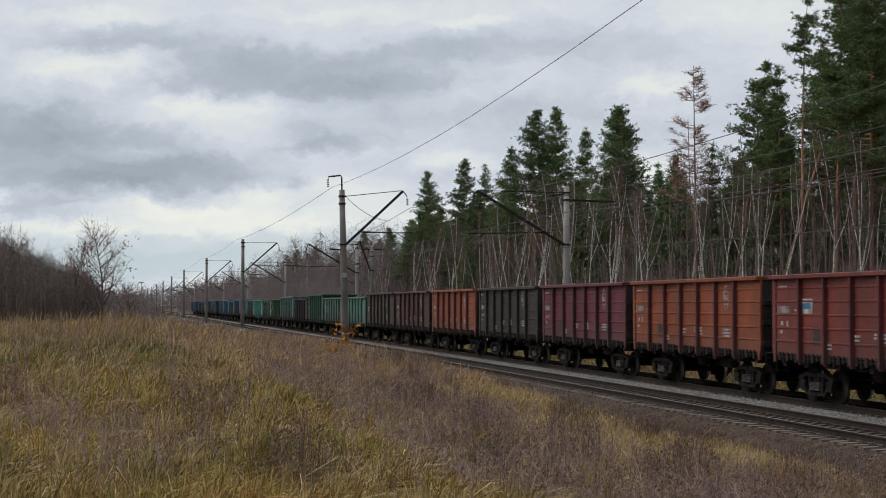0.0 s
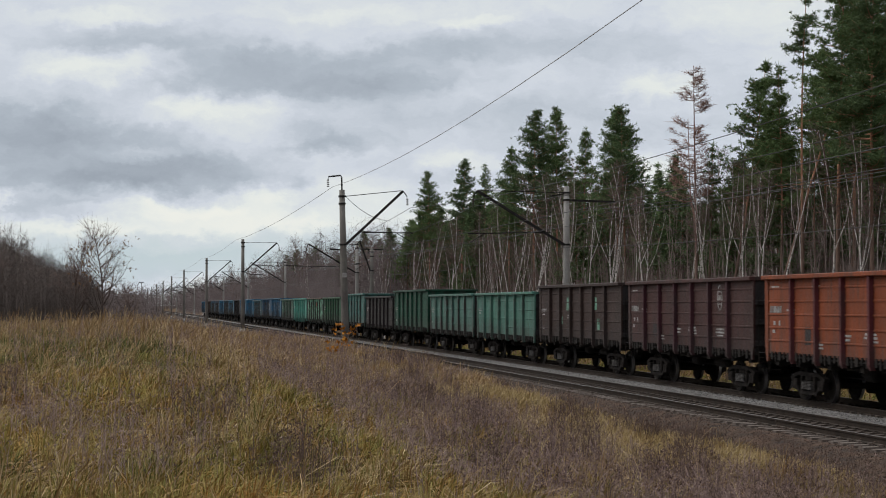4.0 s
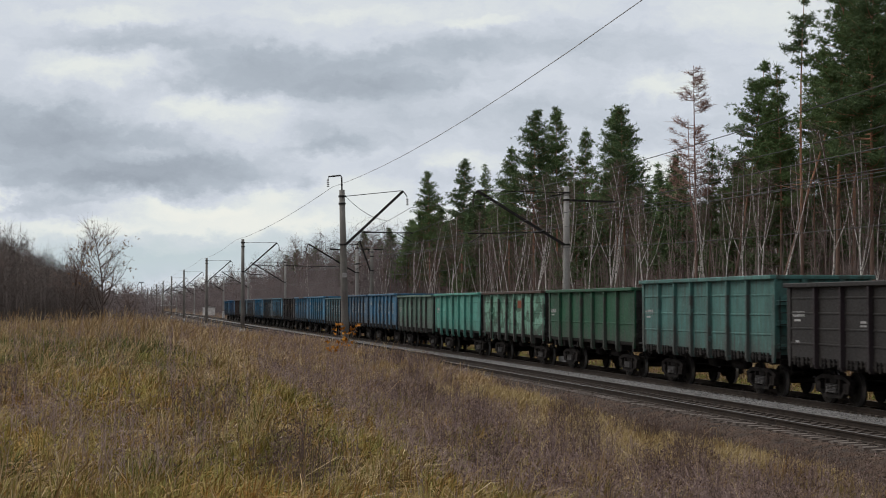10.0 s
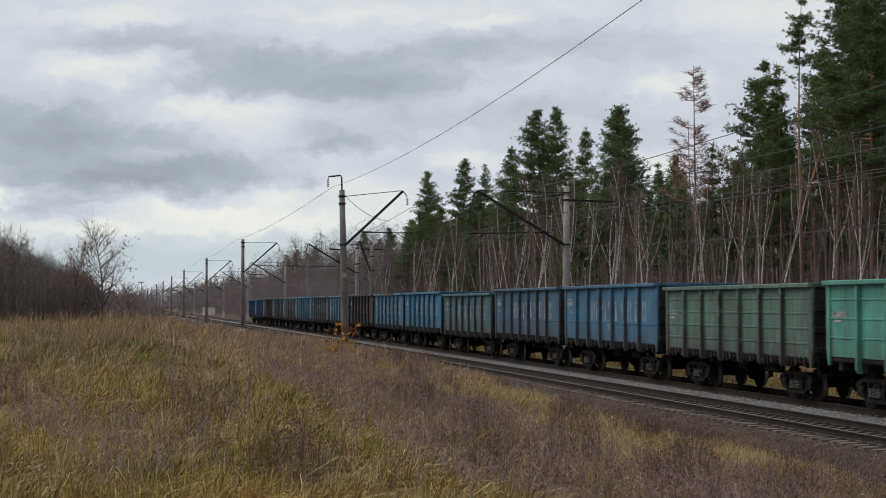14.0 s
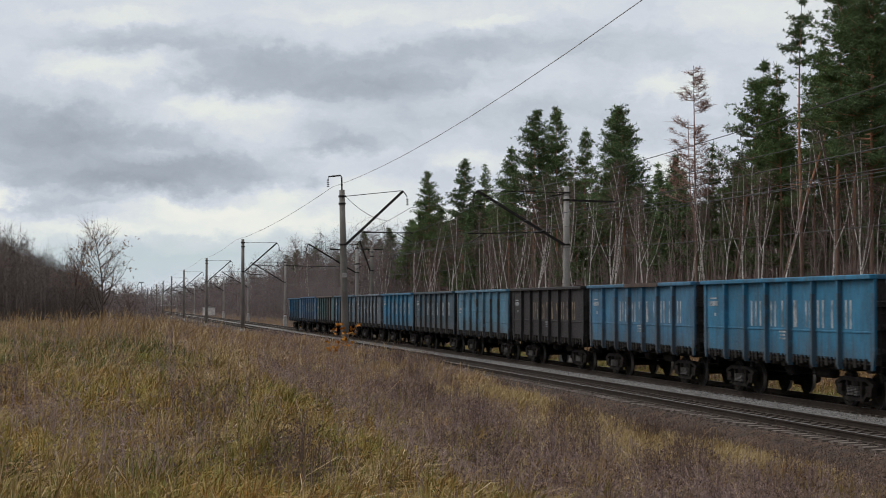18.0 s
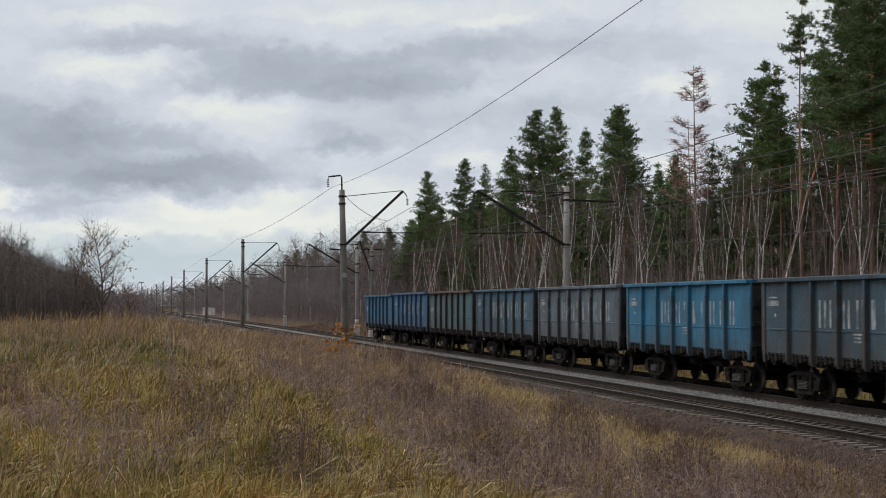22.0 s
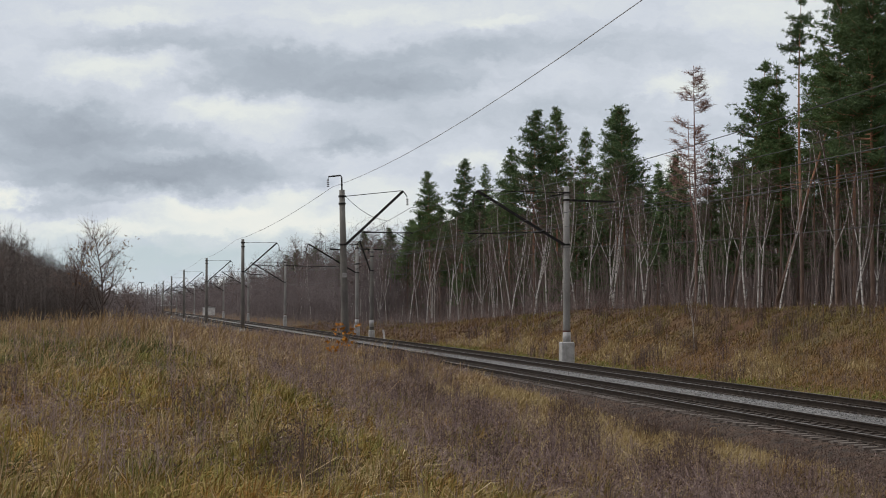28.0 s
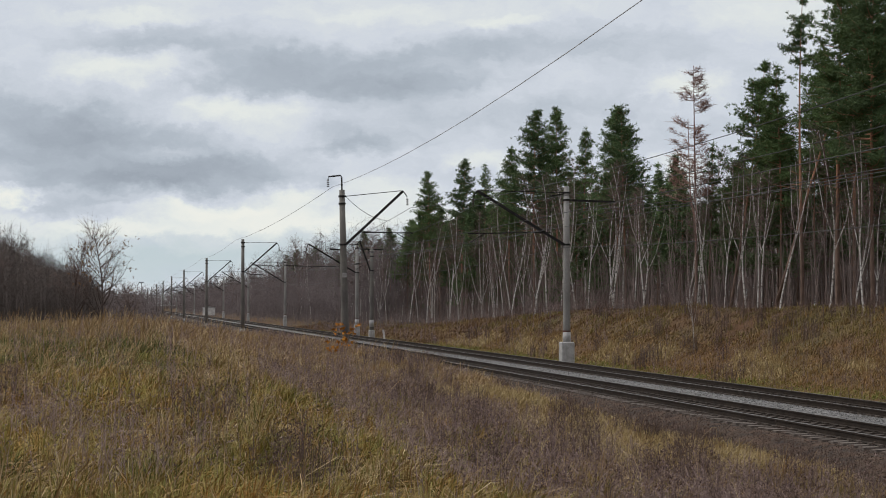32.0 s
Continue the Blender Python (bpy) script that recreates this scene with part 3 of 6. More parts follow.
RUST_TOP = paint_material("rusted_top", (0.05, 0.03, 0.022), wear=0.5, rusty=0.6)

HALF = 6.55
STAKES = [-6.42, -4.40, -2.64, -0.88, 0.88, 2.64, 4.40, 6.42]
WAGON_MESH = {}


def wagon_meshes(top, low, seams):
    """The meshes of one body style: top height, bottom of the side, number of pressed seams. The near side is at -x."""
    key = (top, low, seams)
    if key in WAGON_MESH:
        return WAGON_MESH[key]
    g = {}
    plain = low > 1.34          # a solid floor without drop hatches
    for side in (-1, 1):
        def bx(s, x0, x1, *r, c=0.0):
            return s.box(*sorted((side * x0, side * x1)), *r, c)
        for i in range(7):
            y0, y1 = STAKES[i] + (0.12 if i == 0 else 0.05), STAKES[i + 1] - (0.12 if i == 6 else 0.05)
            s = Shape()
            # one pressed sheet: flat, with rounded ridges that stand proud
            sec = [(1.47, low), (1.47, top - 0.13), (1.50, top - 0.13)]
            for k in reversed(range(seams)):
                z = low + (top - low) * ((k + 1) / (seams + 1) if seams > 1 else 0.33)
                sec += [(1.50, z + 0.030), (1.522, z + 0.018), (1.522, z - 0.018), (1.50, z - 0.030)]
            s.extrude([(side * x, z) for x, z in sec + [(1.50, low)]][::side], y0, y1)
            g["side_panel", side, i] = s.mesh("side_panel", M["steel"])
            if not plain:
                s = Shape()
                # drop-hatch hinges and locks under the side
                ym = (y0 + y1) / 2
                for dy, wd, dz in ((-0.60, 0.15, 0.20), (-0.28, 0.08, 0.13), (0.05, 0.20, 0.17), (0.36, 0.08, 0.22), (0.62, 0.13, 0.16)):
                    bx(s, 1.40, 1.54, ym + dy - wd / 2, ym + dy + wd / 2, low - dz - 0.02, low + 0.05)
                s.tube([(side * 1.49, y0, low - 0.08), (side * 1.49, y1, low - 0.08)], 0.028, 6)
                g["hatch_lock", side, i] = s.mesh("hatch_lock", M["steel"])
        for i, y in enumerate(STAKES):
            s = Shape()
            if i in (0, 7):
                # flat corner plate, its foot cut back at a slant
                e = -1 if i == 0 else 1
                out = [(y + e * 0.13, top - 0.12), (y - e * 0.13, top - 0.12), (y - e * 0.13, low + 0.05), (y - e * 0.09, low - 0.24), (y + e * 0.02, low - 0.24), (y + e * 0.13, low + 0.20)]
                s.add([(side * x, yy, zz) for x in (1.46, 1.53) for yy, zz in out], [tuple(range(6)), tuple(range(6, 12))[::-1]] + [(k, 6 + k, 6 + (k + 1) % 6, (k + 1) % 6) for k in range(6)])
                g["corner_post", side, i] = s.mesh("corner_post", M["steel"])
                continue
            wd = 0.085
            foot = low - (0.40 if plain else 0.26)
            sec = [(-wd, 1.50), (-wd * 0.75, 1.625), (wd * 0.75, 1.625), (wd, 1.50)]
            v = [(side * x, y + a, z) for z in (foot + 0.12, top - 0.12) for a, x in sec] + [(side * (x - 0.05), y + a * 0.8, foot) for a, x in sec]
            f = [(k, k + 1, k + 5, k + 4) for k in range(3)] + [(8 + k, 9 + k, k + 1, k) for k in range(3)] + [(3, 0, 4, 7), (11, 8, 0, 3), (4, 5, 6, 7), (8, 11, 10, 9)]
            s.add(v, f)
            g["rib", side, i] = s.mesh("rib", M["steel"])
        s = Shape()
        bx(s, 1.46, 1.66, -HALF, HALF, top - 0.13, top, c=0.02)
        g["top_rail", side, 0] = s.mesh("top_rail", M["steel"])
        s = Shape()
        bx(s, 1.36, 1.47, -HALF, HALF, low - 0.10, low + 0.10)
        g["side_sill", side, 0] = s.mesh("side_sill", M["steel"])
    for e in (-1, 1):
        y0, y1 = sorted((e * (HALF - 0.10), e * (HALF - 0.06)))
        g["end_wall", e, 0] = Shape().box(-1.47, 1.47, y0, y1, low, top - 0.13).mesh("end_wall", M["steel"])
        a, b2 = sorted((e * (HALF - 0.06), e * (HALF + 0.02)))
        for k, z in enumerate((low + 0.25, (low + top) / 2 - 0.25, (low + top) / 2 + 0.35)):
            g["end_beam", e, k] = Shape().box(-1.46, 1.46, a, b2, z - 0.08, z + 0.08, 0.015).mesh("end_beam", M["steel"])
        for k, x in enumerate((-0.6, 0.6)):
            g["end_post", e, k] = Shape().box(x - 0.07, x + 0.07, a, b2 - 0.02 if e > 0 else b2, low, top - 0.13).mesh("end_post", M["steel"])
        a, b2 = sorted((e * (HALF - 0.14), e * (HALF + 0.02)))
        g["end_rail", e, 0] = Shape().box(-1.455, 1.455, a, b2, top - 0.13, top - 0.004, 0.015).mesh("end_rail", M["steel"])
    WAGON_MESH[key] = g
    return g


def common_meshes():
    g = {}
    g["floor"] = Shape().box(-1.44, 1.44, -HALF + 0.1, HALF - 0.1, 1.22, 1.30).mesh("floor", M["steel"])
    s = Shape().box(-0.28, 0.28, -6.6, 6.6, 0.92, 1.22)
    for y in (-5.9, -4.33, -2.1, 0, 2.1, 4.33, 5.9):
        s.box(-1.40, 1.40, y - 0.12, y + 0.12, 0.98, 1.22)
    for y in (-3.2, -1.05, 1.05, 3.2):
        s.box(-1.2, -0.5, y - 0.35, y + 0.35, 0.99, 1.04).box(0.5, 1.2, y - 0.35, y + 0.35, 0.99, 1.04)
    g["centre_sill"] = s.mesh("centre_sill", M["steel"])
    g["brake_cylinder"] = Shape().lathe([(0.12, -0.45), (0.17, -0.4), (0.17, 0.1), (0.08, 0.2), (0.05, 0.5)], (-0.75, 0.9, 0.86), "Y", 12).mesh("brake_cylinder", M["steel"])
    g["air_tank"] = Shape().lathe([(0.08, -0.62), (0.16, -0.52), (0.16, 0.52), (0.08, 0.62)], (-0.7, -1.6, 0.85), "Y", 12).mesh("air_tank", M["steel"])
    g["brake_rod"] = Shape().tube([(-0.35, -4.2, 0.70), (-0.45, 0, 0.74), (-0.35, 4.2, 0.70)], 0.025, 6).mesh("brake_rod", M["steel"])
    for e in (-1, 1):
        s = Shape()
        s.box(-0.09, 0.09, *sorted((e * 6.4, e * 6.86)), 0.98, 1.14, 0.02)
        s.box(-0.2, 0.12, *sorted((e * 6.8, e * 7.04)), 0.92, 1.2, 0.04)
        s.box(-0.25, 0.25, *sorted((e * 6.35, e * 6.45)), 0.88, 1.25)
        g["coupler", e] = s.mesh("coupler", M["steel"])
        s = Shape()
        yy = e * (HALF + 0.06)
        for x in (-1.38, -1.02):
            s.tube([(x, yy, 0.75), (x, yy, 3.0)], 0.014, 5)
        for k in range(7):
            s.tube([(-1.38, yy, 0.82 + k * 0.34), (-1.02, yy, 0.82 + k * 0.34)], 0.013, 5)
        g["ladder", e] = s.mesh("ladder", M["steel"])
    for side in (-1, 1):
        s = Shape()
        X0, X1 = sorted((side * 0.97, side * 1.13))

        def slab(pts, x0=X0, x1=X1):
            k = len(pts)
            s.add([(x, y, z) for x in (x0, x1) for y, z in pts], [tuple(range(k)), tuple(range(k, 2 * k))[::-1]] + [(i, k + i, k + (i + 1) % k, (i + 1) % k) for i in range(k)])

        slab([(-1.22, 0.58), (-0.70, 0.72), (0.70, 0.72), (1.22, 0.58), (1.22, 0.68), (0.74, 0.83), (-0.74, 0.83), (-1.22, 0.68)])
        slab([(-0.56, 0.20), (0.56, 0.20), (0.56, 0.30), (-0.56, 0.30)])
        for e in (-1, 1):
            slab([(e * 0.40, 0.30), (e * 0.50, 0.30), (e * 0.50, 0.72), (e * 0.40, 0.72)], X0 + 0.01, X1 + 0.01)
            slab([(e * 0.52, 0.20), (e * 0.64, 0.20), (e * 1.00, 0.50), (e * 0.90, 0.56)])
            slab([(e * 0.78, 0.34), (e * 1.10, 0.34), (e * 1.16, 0.62), (e * 0.74, 0.62)], X0 - 0.005, X1 + 0.005)
        g["side_frame", side] = s.mesh("side_frame", M["bogie"])
        s = Shape()
        for dy in (-0.24, 0.0, 0.24):
            s.lathe([(0.105, 0.345), (0.105, 0.37), (0.085, 0.39), (0.105, 0.41), (0.085, 0.43), (0.105, 0.45), (0.085, 0.47), (0.105, 0.49), (0.085, 0.51), (0.105, 0.53), (0.085, 0.55), (0.105, 0.58)], (side * 1.10, dy, 0), "Z", 12)
        g["spring", side] = s.mesh("spring", M["spring"])
        for dy in (-0.925, 0.925):
            s = Shape().lathe([(0.17, side * 0.94), (0.17, side * 1.10), (0.13, side * 1.13), (0.06, side * 1.16)], (0, dy, 0.475), "X", 12)
            g["axle_box", side, dy] = s.mesh("axle_box", M["bogie"])
        prof = [(0.09, 0.70), (0.10, 0.74), (0.12, 0.77), (0.36, 0.745), (0.40, 0.715), (0.505, 0.715), (0.505, 0.745), (0.478, 0.757), (0.473, 0.85), (0.39, 0.85), (0.37, 0.80), (0.13, 0.82), (0.10, 0.88)]
        g["wheel", side] = Shape().lathe([(r, side * h) for r, h in prof], (0, 0, 0), "X", 28).mesh("wheel", M["wheel"])
        g["wheel", side].materials.append(M["tread"])
        for q in g["wheel", side].polygons:
            c = q.center
            rr = math.hypot(c.y, c.z)
            if 0.455 < rr < 0.486 and abs(c.x) > 0.757 and len(q.vertices) == 4:
                q.material_index = 1
    g["bolster"] = Shape().box(-1.1, 1.1, -0.22, 0.22, 0.58, 0.78, 0.03).box(-0.3, 0.3, -0.3, 0.3, 0.78, 0.92).mesh("bolster", M["bogie"])
    s = Shape().tube([(-1.1, 0, 0), (1.1, 0, 0)], 0.08, 10)
    g["axle"] = s.mesh("axle", M["wheel"])
    return g


COMMON = common_meshes()


def bar_mesh(u, z, wd, h, x=-1.508):
    """A small painted bar on the near side; u runs from 0 at the far end to 1 at the leading end."""
    y = HALF - 2 * HALF * u
    return Shape().box(x - 0.004, x, y - wd / 2, y + wd / 2, z - h / 2, z + h / 2).mesh("marking", M["mark"])


BARS = {}


def bars(wagon, items, mat=None, name="marking"):
    for it in items:
        if it not in BARS:
            BARS[it] = bar_mesh(*it)
        part(name, BARS[it], wagon, "", mat)


def lettering(z, h):
    """Large lettering, drawn as plain upright strokes."""
    out = []
    for u, wd in LETTERS:
        out += [(u, z, 0.10, h), (round(u + wd, 4), z, 0.10, h)]
    return out


LETTERS = [(0.331, 0.027), (0.386, 0.030), (0.454, 0.024), (0.520, 0.026), (0.590, 0.010), (0.655, 0.022), (0.720, 0.026), (0.793, 0.027), (0.863, 0.022)]
def digits(u, z, h, count=8):
    """A row of small bars the size of a stencilled number."""
    return [(round(u + 0.0086 * (k - (count - 1) / 2), 4), z, 0.07, h) for k in range(count)]


RED_MARKS = digits(0.062, 2.62, 0.20) + [(0.055, 2.22, 0.16, 0.12), (0.085, 2.22, 0.10, 0.16), (0.150, 2.60, 0.60, 0.05), (0.155, 2.52, 0.45, 0.05), (0.05, 1.98, 0.2, 0.10), (0.44, 1.93, 0.75, 0.06), (0.44, 1.82, 0.60, 0.06), (0.56, 1.99, 0.70, 0.06), (0.56, 1.90, 0.80, 0.06), (0.57, 1.80, 0.60, 0.05), (0.77, 1.97, 0.75, 0.06), (0.77, 1.87, 0.80, 0.06), (0.77, 1.77, 0.55, 0.05), (0.30, 1.66, 0.7, 0.05), (0.30, 1.56, 0.7, 0.05), (0.06, 3.26, 0.6, 0.09), (0.29, 3.26, 0.5, 0.08)]
SMALL_MARKS = digits(0.062, 2.50, 0.16) + [(0.055, 2.32, 0.45, 0.06), (0.40, 2.3, 0.5, 0.06), (0.40, 2.2, 0.55, 0.05), (0.055, 1.7, 0.25, 0.10)]
BLUE_MARKS = digits(0.066, 2.80, 0.16) + [(0.062, 2.97, 0.72, 0.04), (0.08, 2.45, 0.12, 0.10), (0.52, 1.98, 0.5, 0.05), (0.52, 1.88, 0.4, 0.05), (0.52, 1.78, 0.45, 0.05)]


def oval_mesh(u, z, rx, rz, wide, n=24):
    """A thin painted oval ring on the near side."""
    y = HALF - 2 * HALF * u
    ring = [(x, y + (rx - q) * math.cos(TAU * k / n), z + (rz - q) * math.sin(TAU * k / n)) for x in (-1.512, -1.506) for q in (0, wide) for k in range(n)]
    f = []
    for k in range(n):
        j = (k + 1) % n
        f += [(k, j, n + j, n + k), (2 * n + k, 3 * n + k, 3 * n + j, 2 * n + j), (k, 2 * n + k, 2 * n + j, j), (n + k, n + j, 3 * n + j, 3 * n + k)]
    return Shape().add(ring, f).mesh("emblem", M["mark"])


OVAL = oval_mesh(0.768, 2.98, 0.22, 0.42, 0.05)
RED, HIGH, LOWB, DEEP, TALL = (3.62, 1.33, 5), (3.54, 1.30, 1), (3.37, 1.24, 4), (3.41, 1.36, 3), (3.72, 1.28, 3)
# from the leading wagon to the tail: paint, body style, lettering, words
ROSTER = [
    ("red", RED, 1, "rust-red"), ("orange", RED, 1, "orange-red"), ("maroon", RED, 1, "maroon"), ("umber", RED, 1, "dark umber"),
    ("orange", RED, 1, "orange"), ("brown", RED, 1, "reddish brown"), ("dark_brown", RED, 2, "patched dark brown"), ("mint", LOWB, 0, "faded mint-green"),
    ("pale_mint", LOWB, 2, "worn pale mint"), ("dark_green", TALL, 2, "dark green"), ("grey_brown", LOWB, 2, "dull grey-brown"), ("teal", (3.64, 1.28, 3), 0, "dusty teal"),
    ("green", (3.41, 1.36, 1), 0, "weathered green"), ("patchy", DEEP, 4, "peeling patchy green"), ("bright_mint", DEEP, 0, "bright mint-green"), ("grey_green", LOWB, 0, "grimy grey-green"),
    ("blue", HIGH, 3, "bright blue"), ("dull_blue", HIGH, 3, "dull blue"), ("grey_teal", LOWB, 3, "scuffed grey-teal"), ("sky_blue", HIGH, 3, "bright sky-blue"),
    ("blue", HIGH, 3, "blue, rust-topped"), ("black_brown", HIGH, 3, "black-brown"), ("light_blue", (3.54, 1.30, 3), 0, "faded light blue"), ("sooty_blue", HIGH, 3, "sooty grey-blue"),
    ("sky_blue", HIGH, 3, "clean bright blue"), ("pale_grey", HIGH, 3, "pale grey"), ("grey_blue", HIGH, 3, "dirty grey-blue"), ("rusty_teal", HIGH, 0, "rust-streaked teal"),
    ("mid_blue", HIGH, 3, "mid-blue"), ("tail_blue", (3.46, 1.30, 1), 0, "sky-blue tail"),
]
WAGONS, WHEELSETS = [], []
AXLES = [s * 4.33 + d for s in (-1, 1) for d in (-0.925, 0.925)]


def gondola(i):
    colour, style, marks, words = ROSTER[i]
    y = FIRST_Y + (i + 0.5) * PITCH - travelled(0)
    w = thing("gondola_wagon", "%s steel open-top gondola freight wagon on the far track" % words, "freight wagon", "wagons of the moving freight train", (FAR_X, y, 0))
    p = PAINT[colour]
    for (name, s, k), me in wagon_meshes(*style).items():
        mat = p
        if name in ("hatch_lock", "side_sill"):
            mat = None
        if name == "top_rail" and i in (27, 13):
            mat = RUST_TOP
        # ends get shade painted in with the grime instead of the wagon's colour
        if name in ("end_wall", "end_beam", "end_post") and colour not in ("dark_green", "teal", "tail_blue"):
            mat = PAINT["end_shade_and_patch"]
        if name == "rib" and colour in RIB_PAINT:
            mat = PAINT[RIB_PAINT[colour]]
        part(name, me, w, "", mat)
    for name in ("floor", "centre_sill", "brake_cylinder", "air_tank", "brake_rod"):
        part(name, COMMON[name], w)
    for e in (-1, 1):
        part("coupler", COMMON["coupler", e], w)
        part("ladder", COMMON["ladder", e], w)
        bogie = part("bogie", COMMON["bolster"], w)
        bogie.location = (0, e * 4.33, 0)
        for s in (-1, 1):
            for name in ("side_frame", "spring"):
                part(name, COMMON[name, s], bogie)
            for dy in (-0.925, 0.925):
                part("axle_box", COMMON["axle_box", s, dy], bogie)
    for ay in AXLES:
        ws = part("wheelset", COMMON["axle"], w)
        ws.location = (0, ay, 0.475)
        for s in (-1, 1):
            part("wheel", COMMON["wheel", s], ws)
        WHEELSETS.append(ws)
    if marks == 1:
        bars(w, RED_MARKS)
        bars(w, [(0.245, 1.88, 0.42, 0.50, -1.505)], PAINT["end_shade_and_patch"], "paint_patch")
        if i:
            part("emblem", OVAL, w, "pale stencilled oval emblem")
            bars(w, [(0.768, 2.98, 0.22, 0.16), (0.768, 3.18, 0.16, 0.05), (0.768, 2.78, 0.16, 0.05)])
        if i == 0:
            bars(w, [(0.19, 2.72, 1.0, 0.42)], M["mark"], "plate")
            bars(w, [(0.19, 2.72, 0.7, 0.16, -1.513)], PAINT["blue"], "emblem")
    elif marks == 2:
        bars(w, SMALL_MARKS)
        if i == 6:
            bars(w, [(0.40, 2.8, 0.9, 0.55), (0.30, 2.1, 0.5, 0.35), (0.75, 1.95, 0.4, 0.5), (0.72, 2.8, 0.3, 0.5)], PAINT["patchy"], "paint_patch")
    elif marks == 3:
        h = style[0]
        bars(w, BLUE_MARKS, M["letter"])
        bars(w, lettering(round(h - 1.04, 2), 0.76), M["letter_tan" if colour == "black_brown" else "letter"], "letter_bar")
    elif marks == 4:
                bars(w, [(0.635, 2.78, 0.75, 0.36, -1.53)], PAINT["orange"], "paint_patch")
    else:
        bars(w, SMALL_MARKS[:9])
    if i == 20:
        part("rust_patch", Shape().box(-1.675, -1.45, -2.9, 1.2, style[0] - 0.135, style[0] + 0.005).mesh("rust_patch", RUST_TOP), w, "bare rusted stretch of the top rail")
    WAGONS.append(w)
    return w


for i in range(N_WAGON):
    gondola(i)

# ---------------------------------------------------------------- overhead line
def insulator(s, p, n=4, r=0.075, step=0.10):
    """A hanging string of porcelain discs."""
    x, y, z = p
    for k in range(n):
        zz = z - k * step
        s.lathe([(0.02, zz), (r * 0.5, zz - 0.01), (r, zz - 0.05), (r, zz - 0.06), (0.02, zz - 0.07)], (x, y, 0), "Z", 10)
    return s


def mast(x, y, side, height, white=False, gooseneck=False, arm=False, dark=False, reach=3.4):
    """A catenary mast: round concrete pole; its bracket reaches towards +x (side 1) or -x (side -1)."""
    z0 = float(land(x, y))
    t = thing("catenary_mast", "%s round concrete catenary mast with iron bracket beside the tracks" % ("weathered dark" if dark else "grey"), "catenary mast", "masts along the railway", (x, y, 0))
    con = M["dark_concrete"] if dark else M["concrete"]
    foot = 0.36 if y < 120 else 0.27
    part("pole", Shape().tube([(0, 0, z0 - 0.3), (0, 0, 2), (0, 0, 6), (0, 0, height)], [0.215, 0.20, 0.175, 0.15], 18).mesh("pole", con, True), t)
    if white:
        part("painted_band", Shape().tube([(0, 0, z0 + 1.4), (0, 0, z0 + 2.05)], [0.222, 0.218], 18).mesh("painted_band", M["white"], True), t, "whitewashed lower band")
        part("footing", Shape().box(-foot, foot, -foot, foot, z0 - 0.6, z0 + (1.5 if arm else 1.1), 0.05).mesh("footing", M["white"]), t, "whitewashed concrete footing block")
    elif y > 120:
        part("painted_band", Shape().tube([(0, 0, z0), (0, 0, z0 + 0.75)], [0.222, 0.220], 18).mesh("painted_band", M["white"], True), t, "whitewashed foot of the pole")
    for k, zz in enumerate((height - 0.35, height - 0.75, 6.05)):
        part("band", Shape().tube([(0, 0, zz - 0.05), (0, 0, zz + 0.05)], 0.20, 14).mesh("band", M["iron"]), t)
    s = Shape()
    tip = (side * reach, 0, 8.95)
    for dy in (-0.07, 0.07):
        s.beam((side * 0.15, dy, 6.05), (tip[0], dy, tip[2]), 0.06, 0.13)
    part("bracket", s.mesh("bracket", M["iron"]), t)
    part("tie_rod", Shape().tube([(side * 0.15, 0, height - 0.35), (tip[0] - side * 0.1, 0, tip[2] + 0.02)], 0.022, 6).mesh("tie_rod", M["iron"]), t)
    end = (tip[0] + side * 0.22, 0, tip[2] - 0.42)
    part("hanger", Shape().tube([tip, (end[0], 0, end[2] + 0.1)], 0.03, 6).mesh("hanger", M["iron"]), t)
    part("insulator", insulator(Shape(), end, 4).mesh("insulator", M["porcelain"]), t)
    s = Shape().tube([(side * 0.9, 0, 6.72), (side * (reach + 0.5), 0.0, 6.62)], 0.032, 6)
    s.tube([(side * (reach - 0.4), 0, 6.62), (side * (reach + 0.35), 0, 6.15)], 0.022, 6)
    s.lathe([(0.03, -0.2), (0.08, -0.15), (0.04, -0.05), (0.08, 0.0), (0.04, 0.1), (0.08, 0.15), (0.03, 0.2)], (side * 1.35, 0, 6.71), "X", 10)
    part("steady_arm", s.mesh("steady_arm", M["iron"]), t)
    if gooseneck:
        s = Shape().tube([(0, 0, height - 0.9), (0, 0, height + 0.7), (-0.06, 0, height + 0.80), (-0.72, 0, height + 0.74), (-0.76, 0, height + 0.55)], 0.045, 8)
        part("gooseneck", s.mesh("gooseneck", M["iron"]), t)
        part("insulator", insulator(Shape(), (-0.76, 0, height + 0.55), 4).mesh("insulator", M["porcelain"]), t)
        part("notice_plate", Shape().box(-0.12, 0.12, -0.26, -0.235, 4.25, 4.5).mesh("notice_plate", M["white"]), t, "small white notice plate")
        drop = [(0.15 + 2.5 * u, 0, 8.75 - 1.45 * u - 1.3 * u * (1 - u)) for u in (k / 10 for k in range(11))]
        part("jumper", Shape().tube(drop, 0.014, 5).mesh("jumper", M["wire"]), t, "slack jumper cable")
        s = Shape().beam((0.1, 0, 5.75), (-0.75, 0, 5.82), 0.08, 0.08)
        part("cross_arm", s.mesh("cross_arm", M["iron"]), t)
    if arm:
        s = Shape().beam((-0.2, 0, 8.5), (2.75, 0, 8.42), 0.09, 0.11)
        part("cross_arm", s.mesh("cross_arm", M["iron"]), t)
        for ax in (1.2, 2.5):
            part("insulator", insulator(Shape(), (ax, 0, 8.38), 4, 0.06).mesh("insulator", M["porcelain"]), t)
